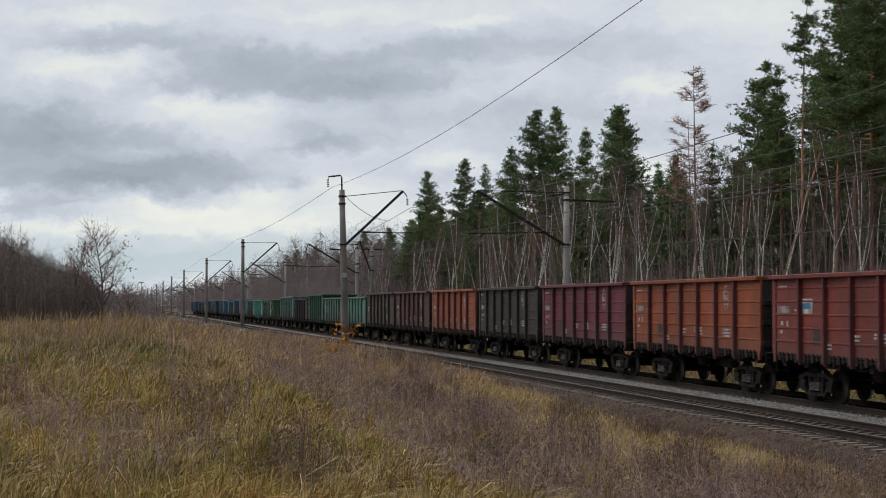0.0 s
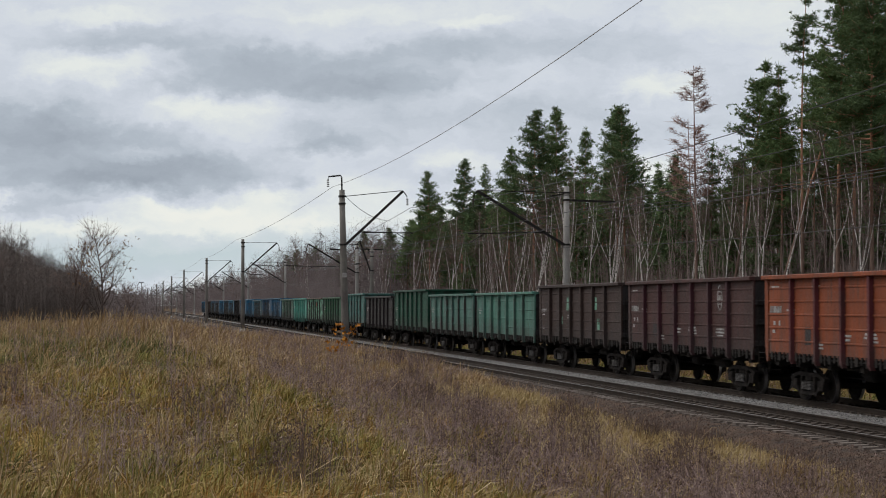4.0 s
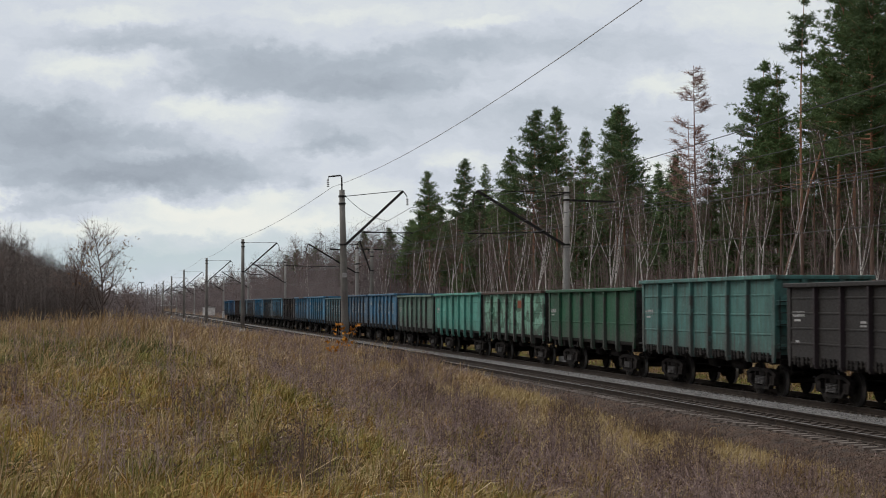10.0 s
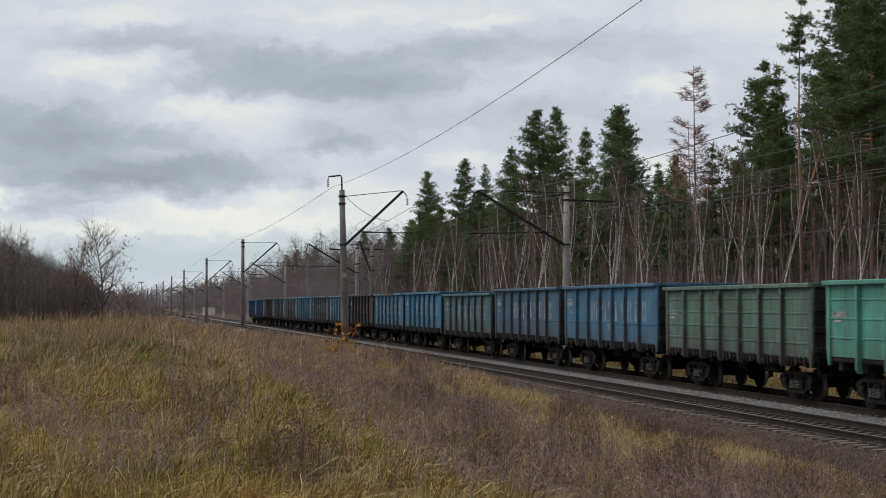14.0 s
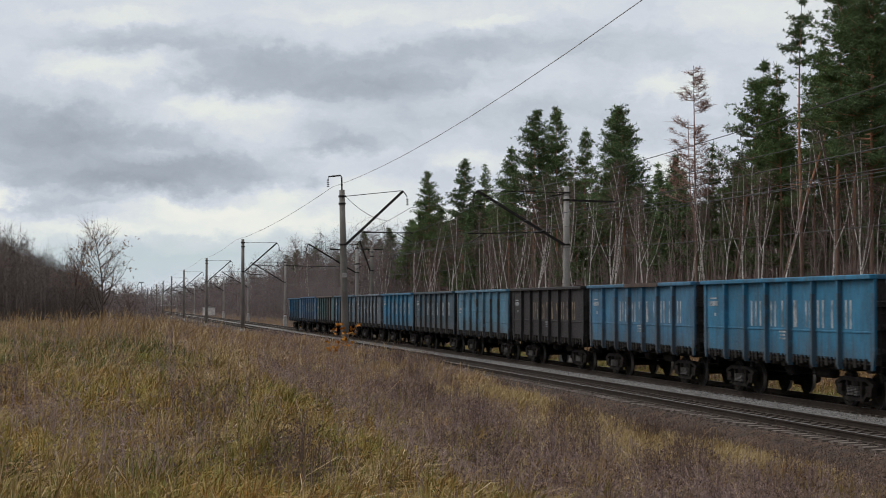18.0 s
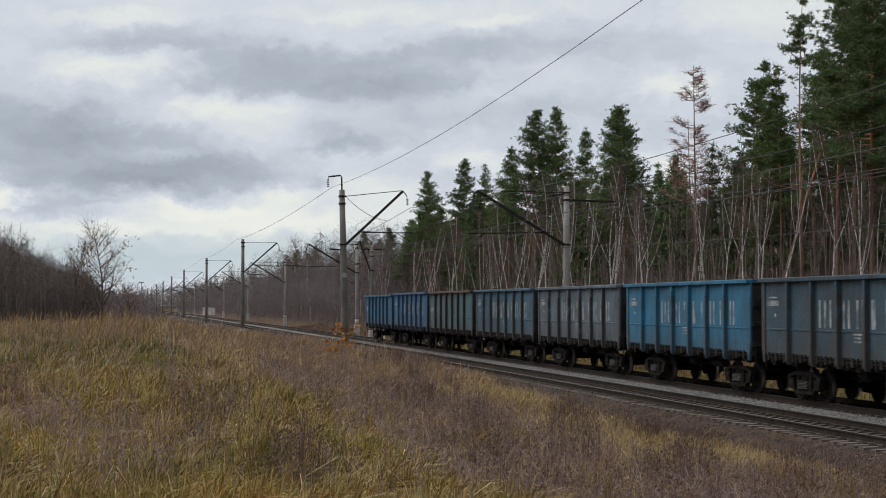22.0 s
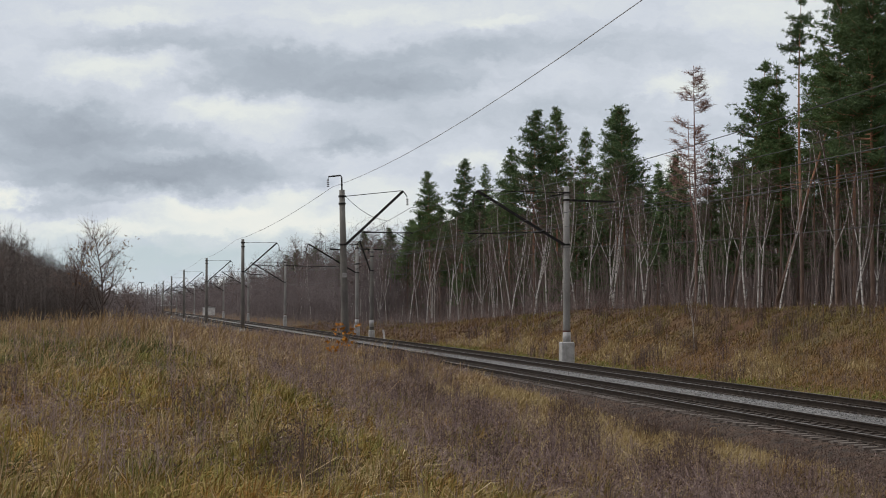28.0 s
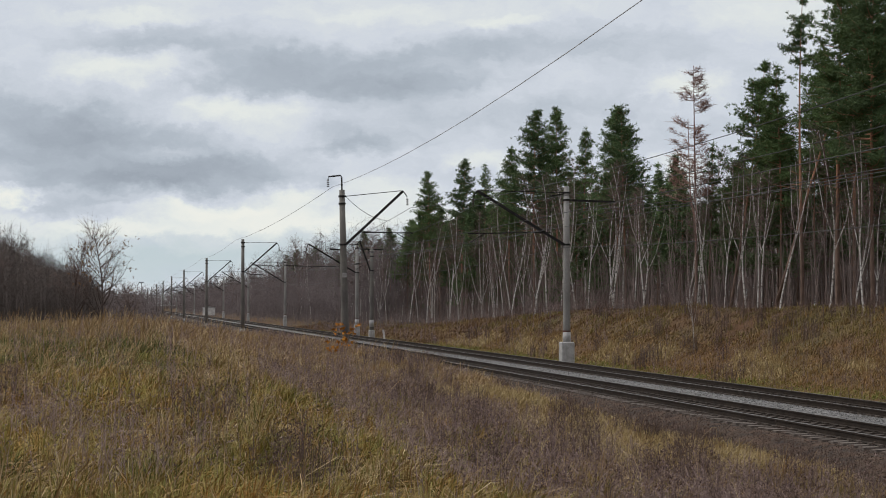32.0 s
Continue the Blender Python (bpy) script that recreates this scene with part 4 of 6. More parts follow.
        part("top_arm", Shape().beam((-0.9, 0, height - 0.55), (0.2, 0, height - 0.35), 0.06, 0.06).mesh("top_arm", M["iron"]), t)
        part("red_band", Shape().tube([(0, 0, z0 + 2.05), (0, 0, z0 + 2.12)], 0.222, 18).mesh("red_band", PAINT["red"]), t, "thin red painted line")
    return t


NEAR_MASTS = [12.0, 94.5, 174.0, 245.5, 329.5, 405.0, 480.0, 560.0, 640.0, 730.0]
FAR_MASTS = [10.0, 92.3, 177.0, 254.7, 327.5, 405.0, 480.0, 560.0, 640.0, 730.0]
mast(12.3, NEAR_MASTS[1], 1, 9.05, gooseneck=True, dark=True).rotation_euler = (0, radians(-1.4), 0)
for y in NEAR_MASTS[2:]:
    mast(12.3, y, 1, 9.3, dark=True)
mast(24.2, FAR_MASTS[1], -1, 9.25, white=True, arm=True, reach=5.0)
for y in FAR_MASTS[2:]:
    mast(24.2, y, -1, 9.3, white=True, arm=True, reach=5.0)


def run(pts, sag, r):
    """A wire through points, hanging a little between them."""
    path = []
    for a, b in zip(pts, pts[1:]):
        k = max(6, int(abs(b[1] - a[1]) / 6))
        for i in range(k):
            u = i / k
            path.append((a[0] + (b[0] - a[0]) * u, a[1] + (b[1] - a[1]) * u, a[2] + (b[2] - a[2]) * u - 4 * sag * u * (1 - u)))
    path.append(pts[-1])
    return Shape().tube(path, r, 5)


def wire(label, pts, sag, r, metal="wire"):
    return tagged(new("feeder_wire", run(pts, sag, r).mesh("feeder_wire", M[metal])), label, "wire", "feeder wires")


def catenary(label, ys_, mx_, mz, cx, cz):
    """One track's overhead line: sagging messenger wire, level contact wire, droppers between."""
    t = thing("overhead_line", label, "overhead wire", "overhead lines")
    part("messenger_wire", run([(mx_, y, mz) for y in ys_], 0.9, 0.012).mesh("messenger_wire", M["wire"]), t)
    part("contact_wire", run([(cx, y, cz) for y in ys_], 0.02, 0.012).mesh("contact_wire", M["wire"]), t)
    for a, b in zip(ys_[:5], ys_[1:6]):
        for k in range(1, 8):
            u = k / 8
            y = a + (b - a) * u
            part("dropper", Shape().tube([(cx, y, cz), (mx_, y, mz - 3.6 * u * (1 - u))], 0.006, 4).mesh("dropper", M["wire"]), t)
    return t


mast(24.2, 166.5, -1, 8.2, white=True, dark=True, reach=1.2)
wire("grey feeder wire sagging from the gooseneck mast", [(11.54, 12.0, 11.00), (11.54, NEAR_MASTS[1], 9.20)], 1.00, 0.012, "feeder")
wire("grey feeder wire strung along the near masts", [(11.54, y, 9.20 if y < 95 else 9.19) for y in NEAR_MASTS[1:]], 0.35, 0.014, "feeder")
catenary("overhead line above the empty near track", NEAR_MASTS, 15.92, 8.12, 16.05, 6.14)
catenary("overhead line above the far track", FAR_MASTS, 19.0, 8.12, 19.0, 6.14)
wire("dark feeder wire strung behind the far masts", [(25.4, y, 7.95) for y in FAR_MASTS], 0.6, 0.014)
wire("dark feeder wire strung behind the far masts", [(26.7, y, 7.92) for y in FAR_MASTS], 0.6, 0.014)
wire("dark low feeder wire fixed to the far masts", [(24.02, y, 5.9) for y in FAR_MASTS], 0.6, 0.014)


def hut(x, y):
    """A small white relay hut on short legs."""
    z = float(land(x, y))
    t = thing("relay_hut", "small whitewashed relay hut beside the far track", "hut", "", (x, y, z))
    part("wall", Shape().box(-1.7, 1.7, -1.6, 1.6, 0.5, 2.7, 0.03).mesh("wall", M["hut_white"]), t)
    part("roof", Shape().extrude([(-1.85, 2.7), (1.85, 2.7), (1.85, 2.76), (0, 3.05), (-1.85, 2.76)], -1.75, 1.75).mesh("roof", M["concrete"]), t)
    part("door", Shape().box(-1.73, -1.7, -0.4, 0.45, 0.55, 2.3).mesh("door", M["dark_concrete"]), t)
    for lx in (-1.4, 1.4):
        for ly in (-1.3, 1.3):
            part("leg", Shape().box(lx - 0.12, lx + 0.12, ly - 0.12, ly + 0.12, -0.6, 0.5).mesh("leg", M["concrete"]), t)


hut(26.0, 505.0)


def flood_mast(x, y, h):
    """A distant lattice floodlight mast with a lamp platform."""
    z = float(land(x, y))
    t = thing("floodlight_mast", "tall thin floodlight mast far down the line", "lamp mast", "", (x, y, z))
    part("pole", Shape().tube([(0, 0, -0.5), (0, 0, h)], [0.28, 0.16], 8).mesh("pole", M["concrete"]), t)
    part("platform", Shape().box(-1.3, 1.3, -0.5, 0.5, h - 0.35, h - 0.15).mesh("platform", M["iron"]), t)
    for lx in (-1.1, -0.35, 0.4, 1.15):
        part("floodlight", Shape().box(lx - 0.25, lx + 0.2, -0.6, -0.2, h - 0.1, h + 0.35, 0.04).mesh("floodlight", M["iron"]), t)


flood_mast(13.0, 960.0, 15.5)

post = thing("marker_post", "short leaning white marker post at the foot of the bank", "post", "", pose(26.0, 170.0, float(land(26.0, 170.0)), 0, -8, 0))
part("shaft", Shape().box(-0.09, 0.09, -0.09, 0.09, -0.3, 1.0, 0.01).mesh("shaft", M["hut_white"]), post)
part("cap", Shape().box(-0.11, 0.11, -0.11, 0.11, 1.0, 1.06, 0.01).mesh("cap", M["white"]), post)

# ---------------------------------------------------------------- trees
rng = np.random.default_rng(7)


def bark(name, low, high, split, soft=0.25):
    """Bark that changes up the trunk, with furrows."""
    m, n, l, b = material(name, 0.95, 0, 0.15)
    co = n.new("ShaderNodeTexCoord"); sp = n.new("ShaderNodeSeparateXYZ")
    l.new(co.outputs["Object"], sp.inputs[0])
    mr = n.new("ShaderNodeMapRange")
    mr.inputs[1].default_value, mr.inputs[2].default_value = split * (1 - soft), split * (1 + soft)
    l.new(math_node(n, l, "ADD", sp.outputs["Z"], math_node(n, l, "MULTIPLY", noise_node(n, l, 1.2, 4), 2.0)), mr.inputs[0])
    c = mix(n, l, mr.outputs[0], low, high)
    f = noise_node(n, l, 5, 5, (1.6, 1.6, 0.35))
    c = mix(n, l, 0.7, c, ramp(n, l, f, [(0.35, grey(0.35)), (0.65, grey(1.1))]), "MULTIPLY")
    l.new(c, b.inputs["Base Color"])
    bump(n, l, b, f, 0.6, 0.03)
    return m


M["pine_bark"] = bark("pine_bark", (0.17, 0.115, 0.090), (0.38, 0.205, 0.125), 7.0)
M["twig_bark"] = bark("brown_twig_bark", (0.10, 0.078, 0.07), (0.15, 0.105, 0.09), 4.0)
M["larch_bark"] = bark("reddish_twig_bark", (0.22, 0.15, 0.125), (0.34, 0.21, 0.175), 6.0)
m, n, l, b = material("birch_bark", 0.85, 0, 0.2)
f = noise_node(n, l, 3.0, 5, (1.0, 1.0, 2.4))
g = noise_node(n, l, 0.5, 3)
c = mix(n, l, ramp(n, l, f, [(0.50, grey(0)), (0.60, grey(0.9))]), (0.58, 0.555, 0.53), (0.045, 0.04, 0.038))
c = mix(n, l, ramp(n, l, g, [(0.4, grey(0)), (0.7, grey(0.55))]), c, (0.22, 0.17, 0.145))
l.new(c, b.inputs["Base Color"])
M["birch_bark"] = m
M["needles"] = per_island("pine_needles", [(0.0, (0.055, 0.088, 0.036)), (0.5, (0.105, 0.160, 0.062)), (1.0, (0.175, 0.230, 0.088))], None, 0.8, 0.9, 0.3)
M["needles_dark"] = per_island("dark_pine_needles", [(0.0, (0.045, 0.073, 0.035)), (0.5, (0.085, 0.130, 0.056)), (1.0, (0.138, 0.19, 0.078))], None, 0.8, 0.9, 0.3)
M["birch_twig"] = mottled("birch_twigs", [(0.3, (0.10, 0.07, 0.062)), (0.7, (0.19, 0.125, 0.11))], 2, 0.9)
M["dry_leaf"] = per_island("dry_oak_leaves", [(0.0, (0.12, 0.065, 0.03)), (0.6, (0.20, 0.11, 0.04)), (1.0, (0.28, 0.17, 0.05))], None, 1.0)


class Soup:
    """Gathers sticks and leaf tufts, and turns them into triangles all at once."""

    def __init__(self):
        self.sticks, self.tufts = {}, []

    def stick(self, p, q, r0, r1, n=3):
        """One tapered stick, or arrays of them; r1 = 0 gives a point."""
        p, q = np.atleast_2d(p), np.atleast_2d(q)
        one = np.ones(len(p))
        self.sticks.setdefault(n, []).append((p, q, one * r0, one * r1))

    def curve(self, pts, r0, r1, n=3):
        for i in range(len(pts) - 1):
            u, w = i / (len(pts) - 1), (i + 1) / (len(pts) - 1)
            self.stick(pts[i], pts[i + 1], r0 + (r1 - r0) * u, r0 + (r1 - r0) * w, n)

    def spray(self, c, size, count, width, up=0.35):
        """Thin pointed tufts round a centre, or round each of an array of centres."""
        self.tufts.append((np.repeat(np.atleast_2d(c), count, 0), size, width, up))

    def mesh(self, name, mat, smooth=False):
        vs, fs, k = [], [], 0
        for n, rows in self.sticks.items():
            p, q, r0, r1 = (np.concatenate(z) for z in zip(*rows))
            d = q - p
            d /= np.linalg.norm(d, axis=1)[:, None] + 1e-9
            a = np.cross(d, (0.31, 0.52, 0.79)); a /= np.linalg.norm(a, axis=1)[:, None] + 1e-9
            b = np.cross(d, a)
            ang = np.arange(n) * TAU / n
            ring = np.cos(ang)[None, :, None] * a[:, None] + np.sin(ang)[None, :, None] * b[:, None]
            tip = r1 <= 0
            for sel, cone in ((tip, True), (~tip, False)):
                m_ = int(sel.sum())
                if not m_:
                    continue
                low = p[sel][:, None] + ring[sel] * r0[sel][:, None, None]
                top = q[sel][:, None] if cone else q[sel][:, None] + ring[sel] * r1[sel][:, None, None]
                v = np.concatenate([low, top], 1)
                w = v.shape[1]
                i = np.arange(n); j = (i + 1) % n
                f = np.stack([i, j, np.full(n, n)], 1) if cone else np.concatenate([np.stack([i, j, n + j], 1), np.stack([i, n + j, n + i], 1)])
                vs.append(v.reshape(-1, 3))
                fs.append((f[None] + (k + np.arange(m_) * w)[:, None, None]).reshape(-1, 3))
                k += m_ * w
        for c, size, width, up in self.tufts:
            m_ = len(c)
            d = rng.normal(size=(m_, 3)); d[:, 2] = d[:, 2] * 0.7 + up
            d /= np.linalg.norm(d, axis=1)[:, None]
            s = np.cross(d, rng.normal(size=(m_, 3))); s /= np.linalg.norm(s, axis=1)[:, None]
            ln = size * rng.uniform(0.6, 1.2, (m_, 1))
            base = c + d * ln * 0.1
            vs.append(np.stack([base - s * width / 2, base + s * width / 2, c + d * ln], 1).reshape(-1, 3))
            fs.append(k + np.arange(3 * m_).reshape(-1, 3))
            k += 3 * m_
        return tri_mesh(name, np.concatenate(vs), np.concatenate(fs), mat, smooth)


def vec(*a):
    return np.array(a, float)


def trunk_line(h, bend):
    k = 9
    z = np.linspace(-0.5, h, k)
    ph = rng.uniform(0, TAU, 2)
    return [vec(bend * math.sin(zz / h * 2.2 + ph[0]) * zz / h, bend * math.sin(zz / h * 2.7 + ph[1]) * zz / h, zz) for zz in z]


def on_line(line, z):
    zs = [p[2] for p in line]
    return vec(np.interp(z, zs, [p[0] for p in line]), np.interp(z, zs, [p[1] for p in line]), z)


def pine_meshes(h, base, spread, narrow=False, dark=False, light=1.0, sparse=False):
    """A Scots pine: bare trunk, dead snags, then a layered crown from the height base * h."""
    line = trunk_line(h, 0.35)
    t, c = Soup(), Soup()
    r = h * 0.0068
    for i in range(len(line) - 1):
        u, w = i / (len(line) - 1), (i + 1) / (len(line) - 1)
        t.stick(line[i], line[i + 1], r * (1 - 0.86 * u), r * (1 - 0.86 * w), 9)
    for k in range(14):
        z = h * rng.uniform(0.18, base + 0.1)
        a, ln = rng.uniform(0, TAU), rng.uniform(0.5, 1.6)
        p = on_line(line, z)
        t.stick(p, p + vec(math.cos(a) * ln, math.sin(a) * ln, rng.uniform(-0.3, 0.35)), 0.022, 0.008)
    whorls = int((1 - base) * h / 0.48)
    for k in range(whorls):
        u = (k + rng.uniform(0, 0.8)) / whorls
        z = h * (base + (1 - base) * u)
        shape = (math.sin(min(1, u * 4.0 + 0.5) * math.pi / 2) * (1 - u) ** (0.80 if narrow else 0.60)) * (0.86 if k % 4 == 2 else 1.0) + 0.05
        for _ in range(rng.integers(3, 5) if sparse else rng.integers(4, 7)):
            a = rng.uniform(0, TAU)
            ln = spread * shape * rng.uniform(0.65, 1.15)
            rise = rng.uniform(0.0, 0.3) + 0.45 * u
            p = on_line(line, min(h - 0.1, z + rng.uniform(-0.3, 0.3)))
            q = p + vec(math.cos(a), math.sin(a), rise) * ln
            mid = (p + q) / 2 + vec(0, 0, -0.08 * ln)
            t.stick(p, mid, 0.02 + 0.012 * ln, 0.02); t.stick(mid, q, 0.02, 0.008)
            m_ = max(5, int(ln * 18 * light ** 0.5))
            for j in range(m_):
                s = 0.22 + 0.83 * (j + rng.uniform(0, 1)) / m_
                pt = (p * (1 - s) + q * s) + rng.normal(size=3) * vec(0.26, 0.26, 0.12) * (0.5 + 0.25 * ln)
                c.spray(pt, 0.33 / light ** 0.5, max(4, int(7 * light)), 0.058 / light ** 0.6)
            # older, thicker needle masses along the limb
            for j in range(max(2, int(ln * 2))):
                s = rng.uniform(0.15, 0.8)
                c.spray((p * (1 - s) + q * s) + rng.normal(size=3) * 0.10, 0.42 / light ** 0.3, 4, 0.11 / light ** 0.7, 0.1)
    c.spray(line[-1], 0.5, 14, 0.07, 0.8)
    return t.mesh("trunk", M["pine_bark"], True), c.mesh("crown", M["needles_dark"] if dark else M["needles"])


def bare_meshes(h, spread, mat_trunk, mat_twig, thick=0.008, fork=0.45, count=34, up=0.9, droop=0.0, twigs=6, stout=1.0, limbs=0, bend=0.5, taper=1.15):
    """A leafless tree: tapered trunk, ascending limbs, fine twigs."""
    line = trunk_line(h, bend)
    t, c = Soup(), Soup()
    r = h * thick
    for k in range(limbs):
        u = rng.uniform(0.12, 0.6)
        p = on_line(line, h * u)
        a = rng.uniform(0, TAU)
        ln = rng.uniform(0.22, 0.42) * h
        d = vec(math.cos(a) * 0.38, math.sin(a) * 0.38, 1.0)
        t.curve([p, p + d * ln * 0.45, p + d * ln * 0.75 + vec(0, 0, 0.25 * ln), p + d * ln * 0.9 + vec(0, 0, 0.45 * ln)], r * (0.75 - 0.5 * u), 0.012, 5)
    for i in range(len(line) - 1):
        u, w = i / (len(line) - 1), (i + 1) / (len(line) - 1)
        t.stick(line[i], line[i + 1], r * (1 - 0.9 * u) + 0.01, r * (1 - 0.9 * w) + 0.01, 7)
    for k in range(count):
        u = fork + (0.98 - fork) * (k + rng.uniform(0, 1)) / count
        p = on_line(line, h * u)
        a = rng.uniform(0, TAU)
        ln = spread * (taper - u) * rng.uniform(0.6, 1.3) + 0.4
        pts = [p]
        d = vec(math.cos(a), math.sin(a), up * rng.uniform(0.6, 1.4))
        for j in range(3):
            d = d / np.linalg.norm(d)
            pts.append(pts[-1] + d * ln / 3)
            d = d + vec(0, 0, 0.35 - droop) + rng.normal(size=3) * 0.18
        c.curve(pts, 0.014 + 0.010 * ln, 0.006)
        for j in range(twigs):
            s = rng.uniform(0.25, 1.0) * 3
            q = pts[min(2, int(s))] + (pts[min(3, int(s) + 1)] - pts[min(2, int(s))]) * (s - int(s) if s < 3 else 1)
            e = rng.normal(size=3) * 0.6 + vec(math.cos(a) * 0.5, math.sin(a) * 0.5, 0.65 - 1.3 * droop)
            e = e / np.linalg.norm(e) * rng.uniform(0.5, 1.3) * (0.35 + 0.22 * spread)
            c.stick(q, q + e + rng.normal(size=3) * 0.08 - vec(0, 0, droop * 0.3), 0.011 * stout, 0)
            for _ in range(2):
                e2 = e * rng.uniform(0.3, 0.5) + rng.normal(size=3) * 0.22
                c.stick(q + e * 0.5, q + e * 0.5 + e2, 0.008 * stout, 0)
    return t.mesh("trunk", mat_trunk, True), c.mesh("crown", mat_twig)


def tree(name, label, category, group, meshes, crown, x, y, h, base_h, lean=(0, 0), turn=None):
    t = thing(name, label, category, group)
    s = h / base_h
    wd = s * rng.uniform(0.9, 1.1)
    t.matrix_basis = Matrix.Translation((x, y, float(land(x, y)))) @ Euler((radians(lean[0]), radians(lean[1]), rng.uniform(0, TAU) if turn is None else turn)).to_matrix().to_4x4() @ Matrix.Diagonal((wd, wd, s, 1))
    part("trunk", meshes[0], t)
    part(crown, meshes[1], t)
    return t


DEEP_PINES = [pine_meshes(20, b, s, False, True, 0.4) for b, s in ((0.36, 3.3), (0.42, 3.0))]
YOUNG = [pine_meshes(12, b, s, True, True, 0.6) for b, s in ((0.25, 2.0), (0.32, 1.8))]
BIRCHES = [bare_meshes(13, s, M["birch_bark"], M["birch_twig"], 0.0053, f, 30, 1.3, 0.25, limbs=2, bend=1.0) for s, f in ((2.0, 0.42), (2.4, 0.5), (1.7, 0.36), (2.2, 0.55))]
BARE = [bare_meshes(12, s, M["twig_bark"], M["birch_twig"], 0.0085, f, 40, 1.0, 0.0, 7) for s, f in ((2.8, 0.25), (2.3, 0.3), (3.2, 0.22))]
SHRUBS = [bare_meshes(5.2, s, M["twig_bark"], M["twig_bark"], 0.0085, 0.06, 40, 1.0, 0.0, 8) for s in (2.4, 2.0, 2.9)]

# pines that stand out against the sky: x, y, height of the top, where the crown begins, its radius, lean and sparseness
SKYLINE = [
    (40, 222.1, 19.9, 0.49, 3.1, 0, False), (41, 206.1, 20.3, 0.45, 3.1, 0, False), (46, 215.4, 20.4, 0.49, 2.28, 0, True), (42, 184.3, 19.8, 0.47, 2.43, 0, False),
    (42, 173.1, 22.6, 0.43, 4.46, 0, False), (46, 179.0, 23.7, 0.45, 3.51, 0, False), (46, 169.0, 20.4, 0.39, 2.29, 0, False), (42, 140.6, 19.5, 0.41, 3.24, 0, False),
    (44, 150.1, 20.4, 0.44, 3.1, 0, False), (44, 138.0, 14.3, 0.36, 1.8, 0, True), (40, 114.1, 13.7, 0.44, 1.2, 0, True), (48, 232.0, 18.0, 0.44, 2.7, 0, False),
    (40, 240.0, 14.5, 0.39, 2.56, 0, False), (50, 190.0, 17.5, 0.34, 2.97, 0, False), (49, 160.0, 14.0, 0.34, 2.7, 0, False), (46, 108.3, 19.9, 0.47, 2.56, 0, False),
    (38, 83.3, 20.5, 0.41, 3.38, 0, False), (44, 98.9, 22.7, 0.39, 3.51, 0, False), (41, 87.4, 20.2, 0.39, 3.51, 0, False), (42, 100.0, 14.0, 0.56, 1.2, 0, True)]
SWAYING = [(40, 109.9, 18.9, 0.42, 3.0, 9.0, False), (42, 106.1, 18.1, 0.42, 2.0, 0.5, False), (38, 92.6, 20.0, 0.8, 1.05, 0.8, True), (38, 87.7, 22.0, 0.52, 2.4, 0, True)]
SWAY = []
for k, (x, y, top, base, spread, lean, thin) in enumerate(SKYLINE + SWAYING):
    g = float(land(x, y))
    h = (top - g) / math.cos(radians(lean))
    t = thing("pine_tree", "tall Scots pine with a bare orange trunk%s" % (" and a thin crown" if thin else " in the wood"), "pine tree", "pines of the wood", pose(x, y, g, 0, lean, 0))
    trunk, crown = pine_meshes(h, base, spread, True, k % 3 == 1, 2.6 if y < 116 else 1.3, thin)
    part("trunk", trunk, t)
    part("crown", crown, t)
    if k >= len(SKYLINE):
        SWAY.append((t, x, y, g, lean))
# deeper pines
for k in range(34):
    y = 74 + 220 * (k / 34) + rng.uniform(-3, 3)
    x = rng.uniform(50, 76)
    tree("pine_tree", "Scots pine deeper in the mixed wood", "pine tree", "pines of the wood", DEEP_PINES[k % 2], "crown", x, y, rng.uniform(11, 14.5) if y > 100 else rng.uniform(17, 20), 20)
for k in range(50):
    y = rng.uniform(85, 270)
    tree("young_pine", "young dark pine among bare birches", "pine tree", "young pines", YOUNG[k % 2], "crown", rng.uniform(40, 64), y, rng.uniform(7, 12.5), 12)
for k in range(16):
    y = rng.uniform(112, 165)
    tree("pine_tree", "Scots pine deeper in the mixed wood", "pine tree", "pines of the wood", DEEP_PINES[k % 2], "crown", y * rng.uniform(0.38, 0.48), y, rng.uniform(10, 13.5), 20)
for k in range(11):
    y = 235 + 20 * k
    tree("pine_tree", "pine standing among bare trees farther along the line", "pine tree", "pines of the wood", DEEP_PINES[k % 2], "crown", rng.uniform(36, 52), y, rng.uniform(11, 15.5), 20)
# fill of the mixed wood below the skyline
for k in range(34):
    y = rng.uniform(104, 180)
    tree("young_pine", "young dark pine among bare birches", "pine tree", "young pines", YOUNG[k % 2], "crown", rng.uniform(43, 60), y, rng.uniform(8.5, 11.5), 12)
for k in range(26):
    y = rng.uniform(175, 262)
    tree("pine_tree", "Scots pine deeper in the mixed wood", "pine tree", "pines of the wood", DEEP_PINES[k % 2], "crown", rng.uniform(42, 60), y, rng.uniform(13, 16.5), 20)
snag = Shape().tube([(0, 0, -0.5), (0.06, 0, 3), (0.02, 0, 7), (0.10, 0, 10.5), (0.16, 0, 12.2)], [0.115, 0.10, 0.08, 0.05, 0.02], 9)
twig = bare_meshes(12.2, 0.9, M["pine_bark"], M["birch_twig"], 0.0062, 0.6, 12, 0.8, 0.1, 3, bend=0.15)[1]
tree("leaning_snag", "leaning dead pine trunk, bare and tan", "tree", "", (snag.mesh("trunk", M["pine_bark"], True), twig), "crown", 38.6, 98.3, 12.2, 12.2, (0, 17), 0.0)
tree("birch_sapling", "thin young leafless birch on the grassy bank", "birch tree", "", BIRCHES[0], "crown", 29.5, 86.5, 3.9, 13)


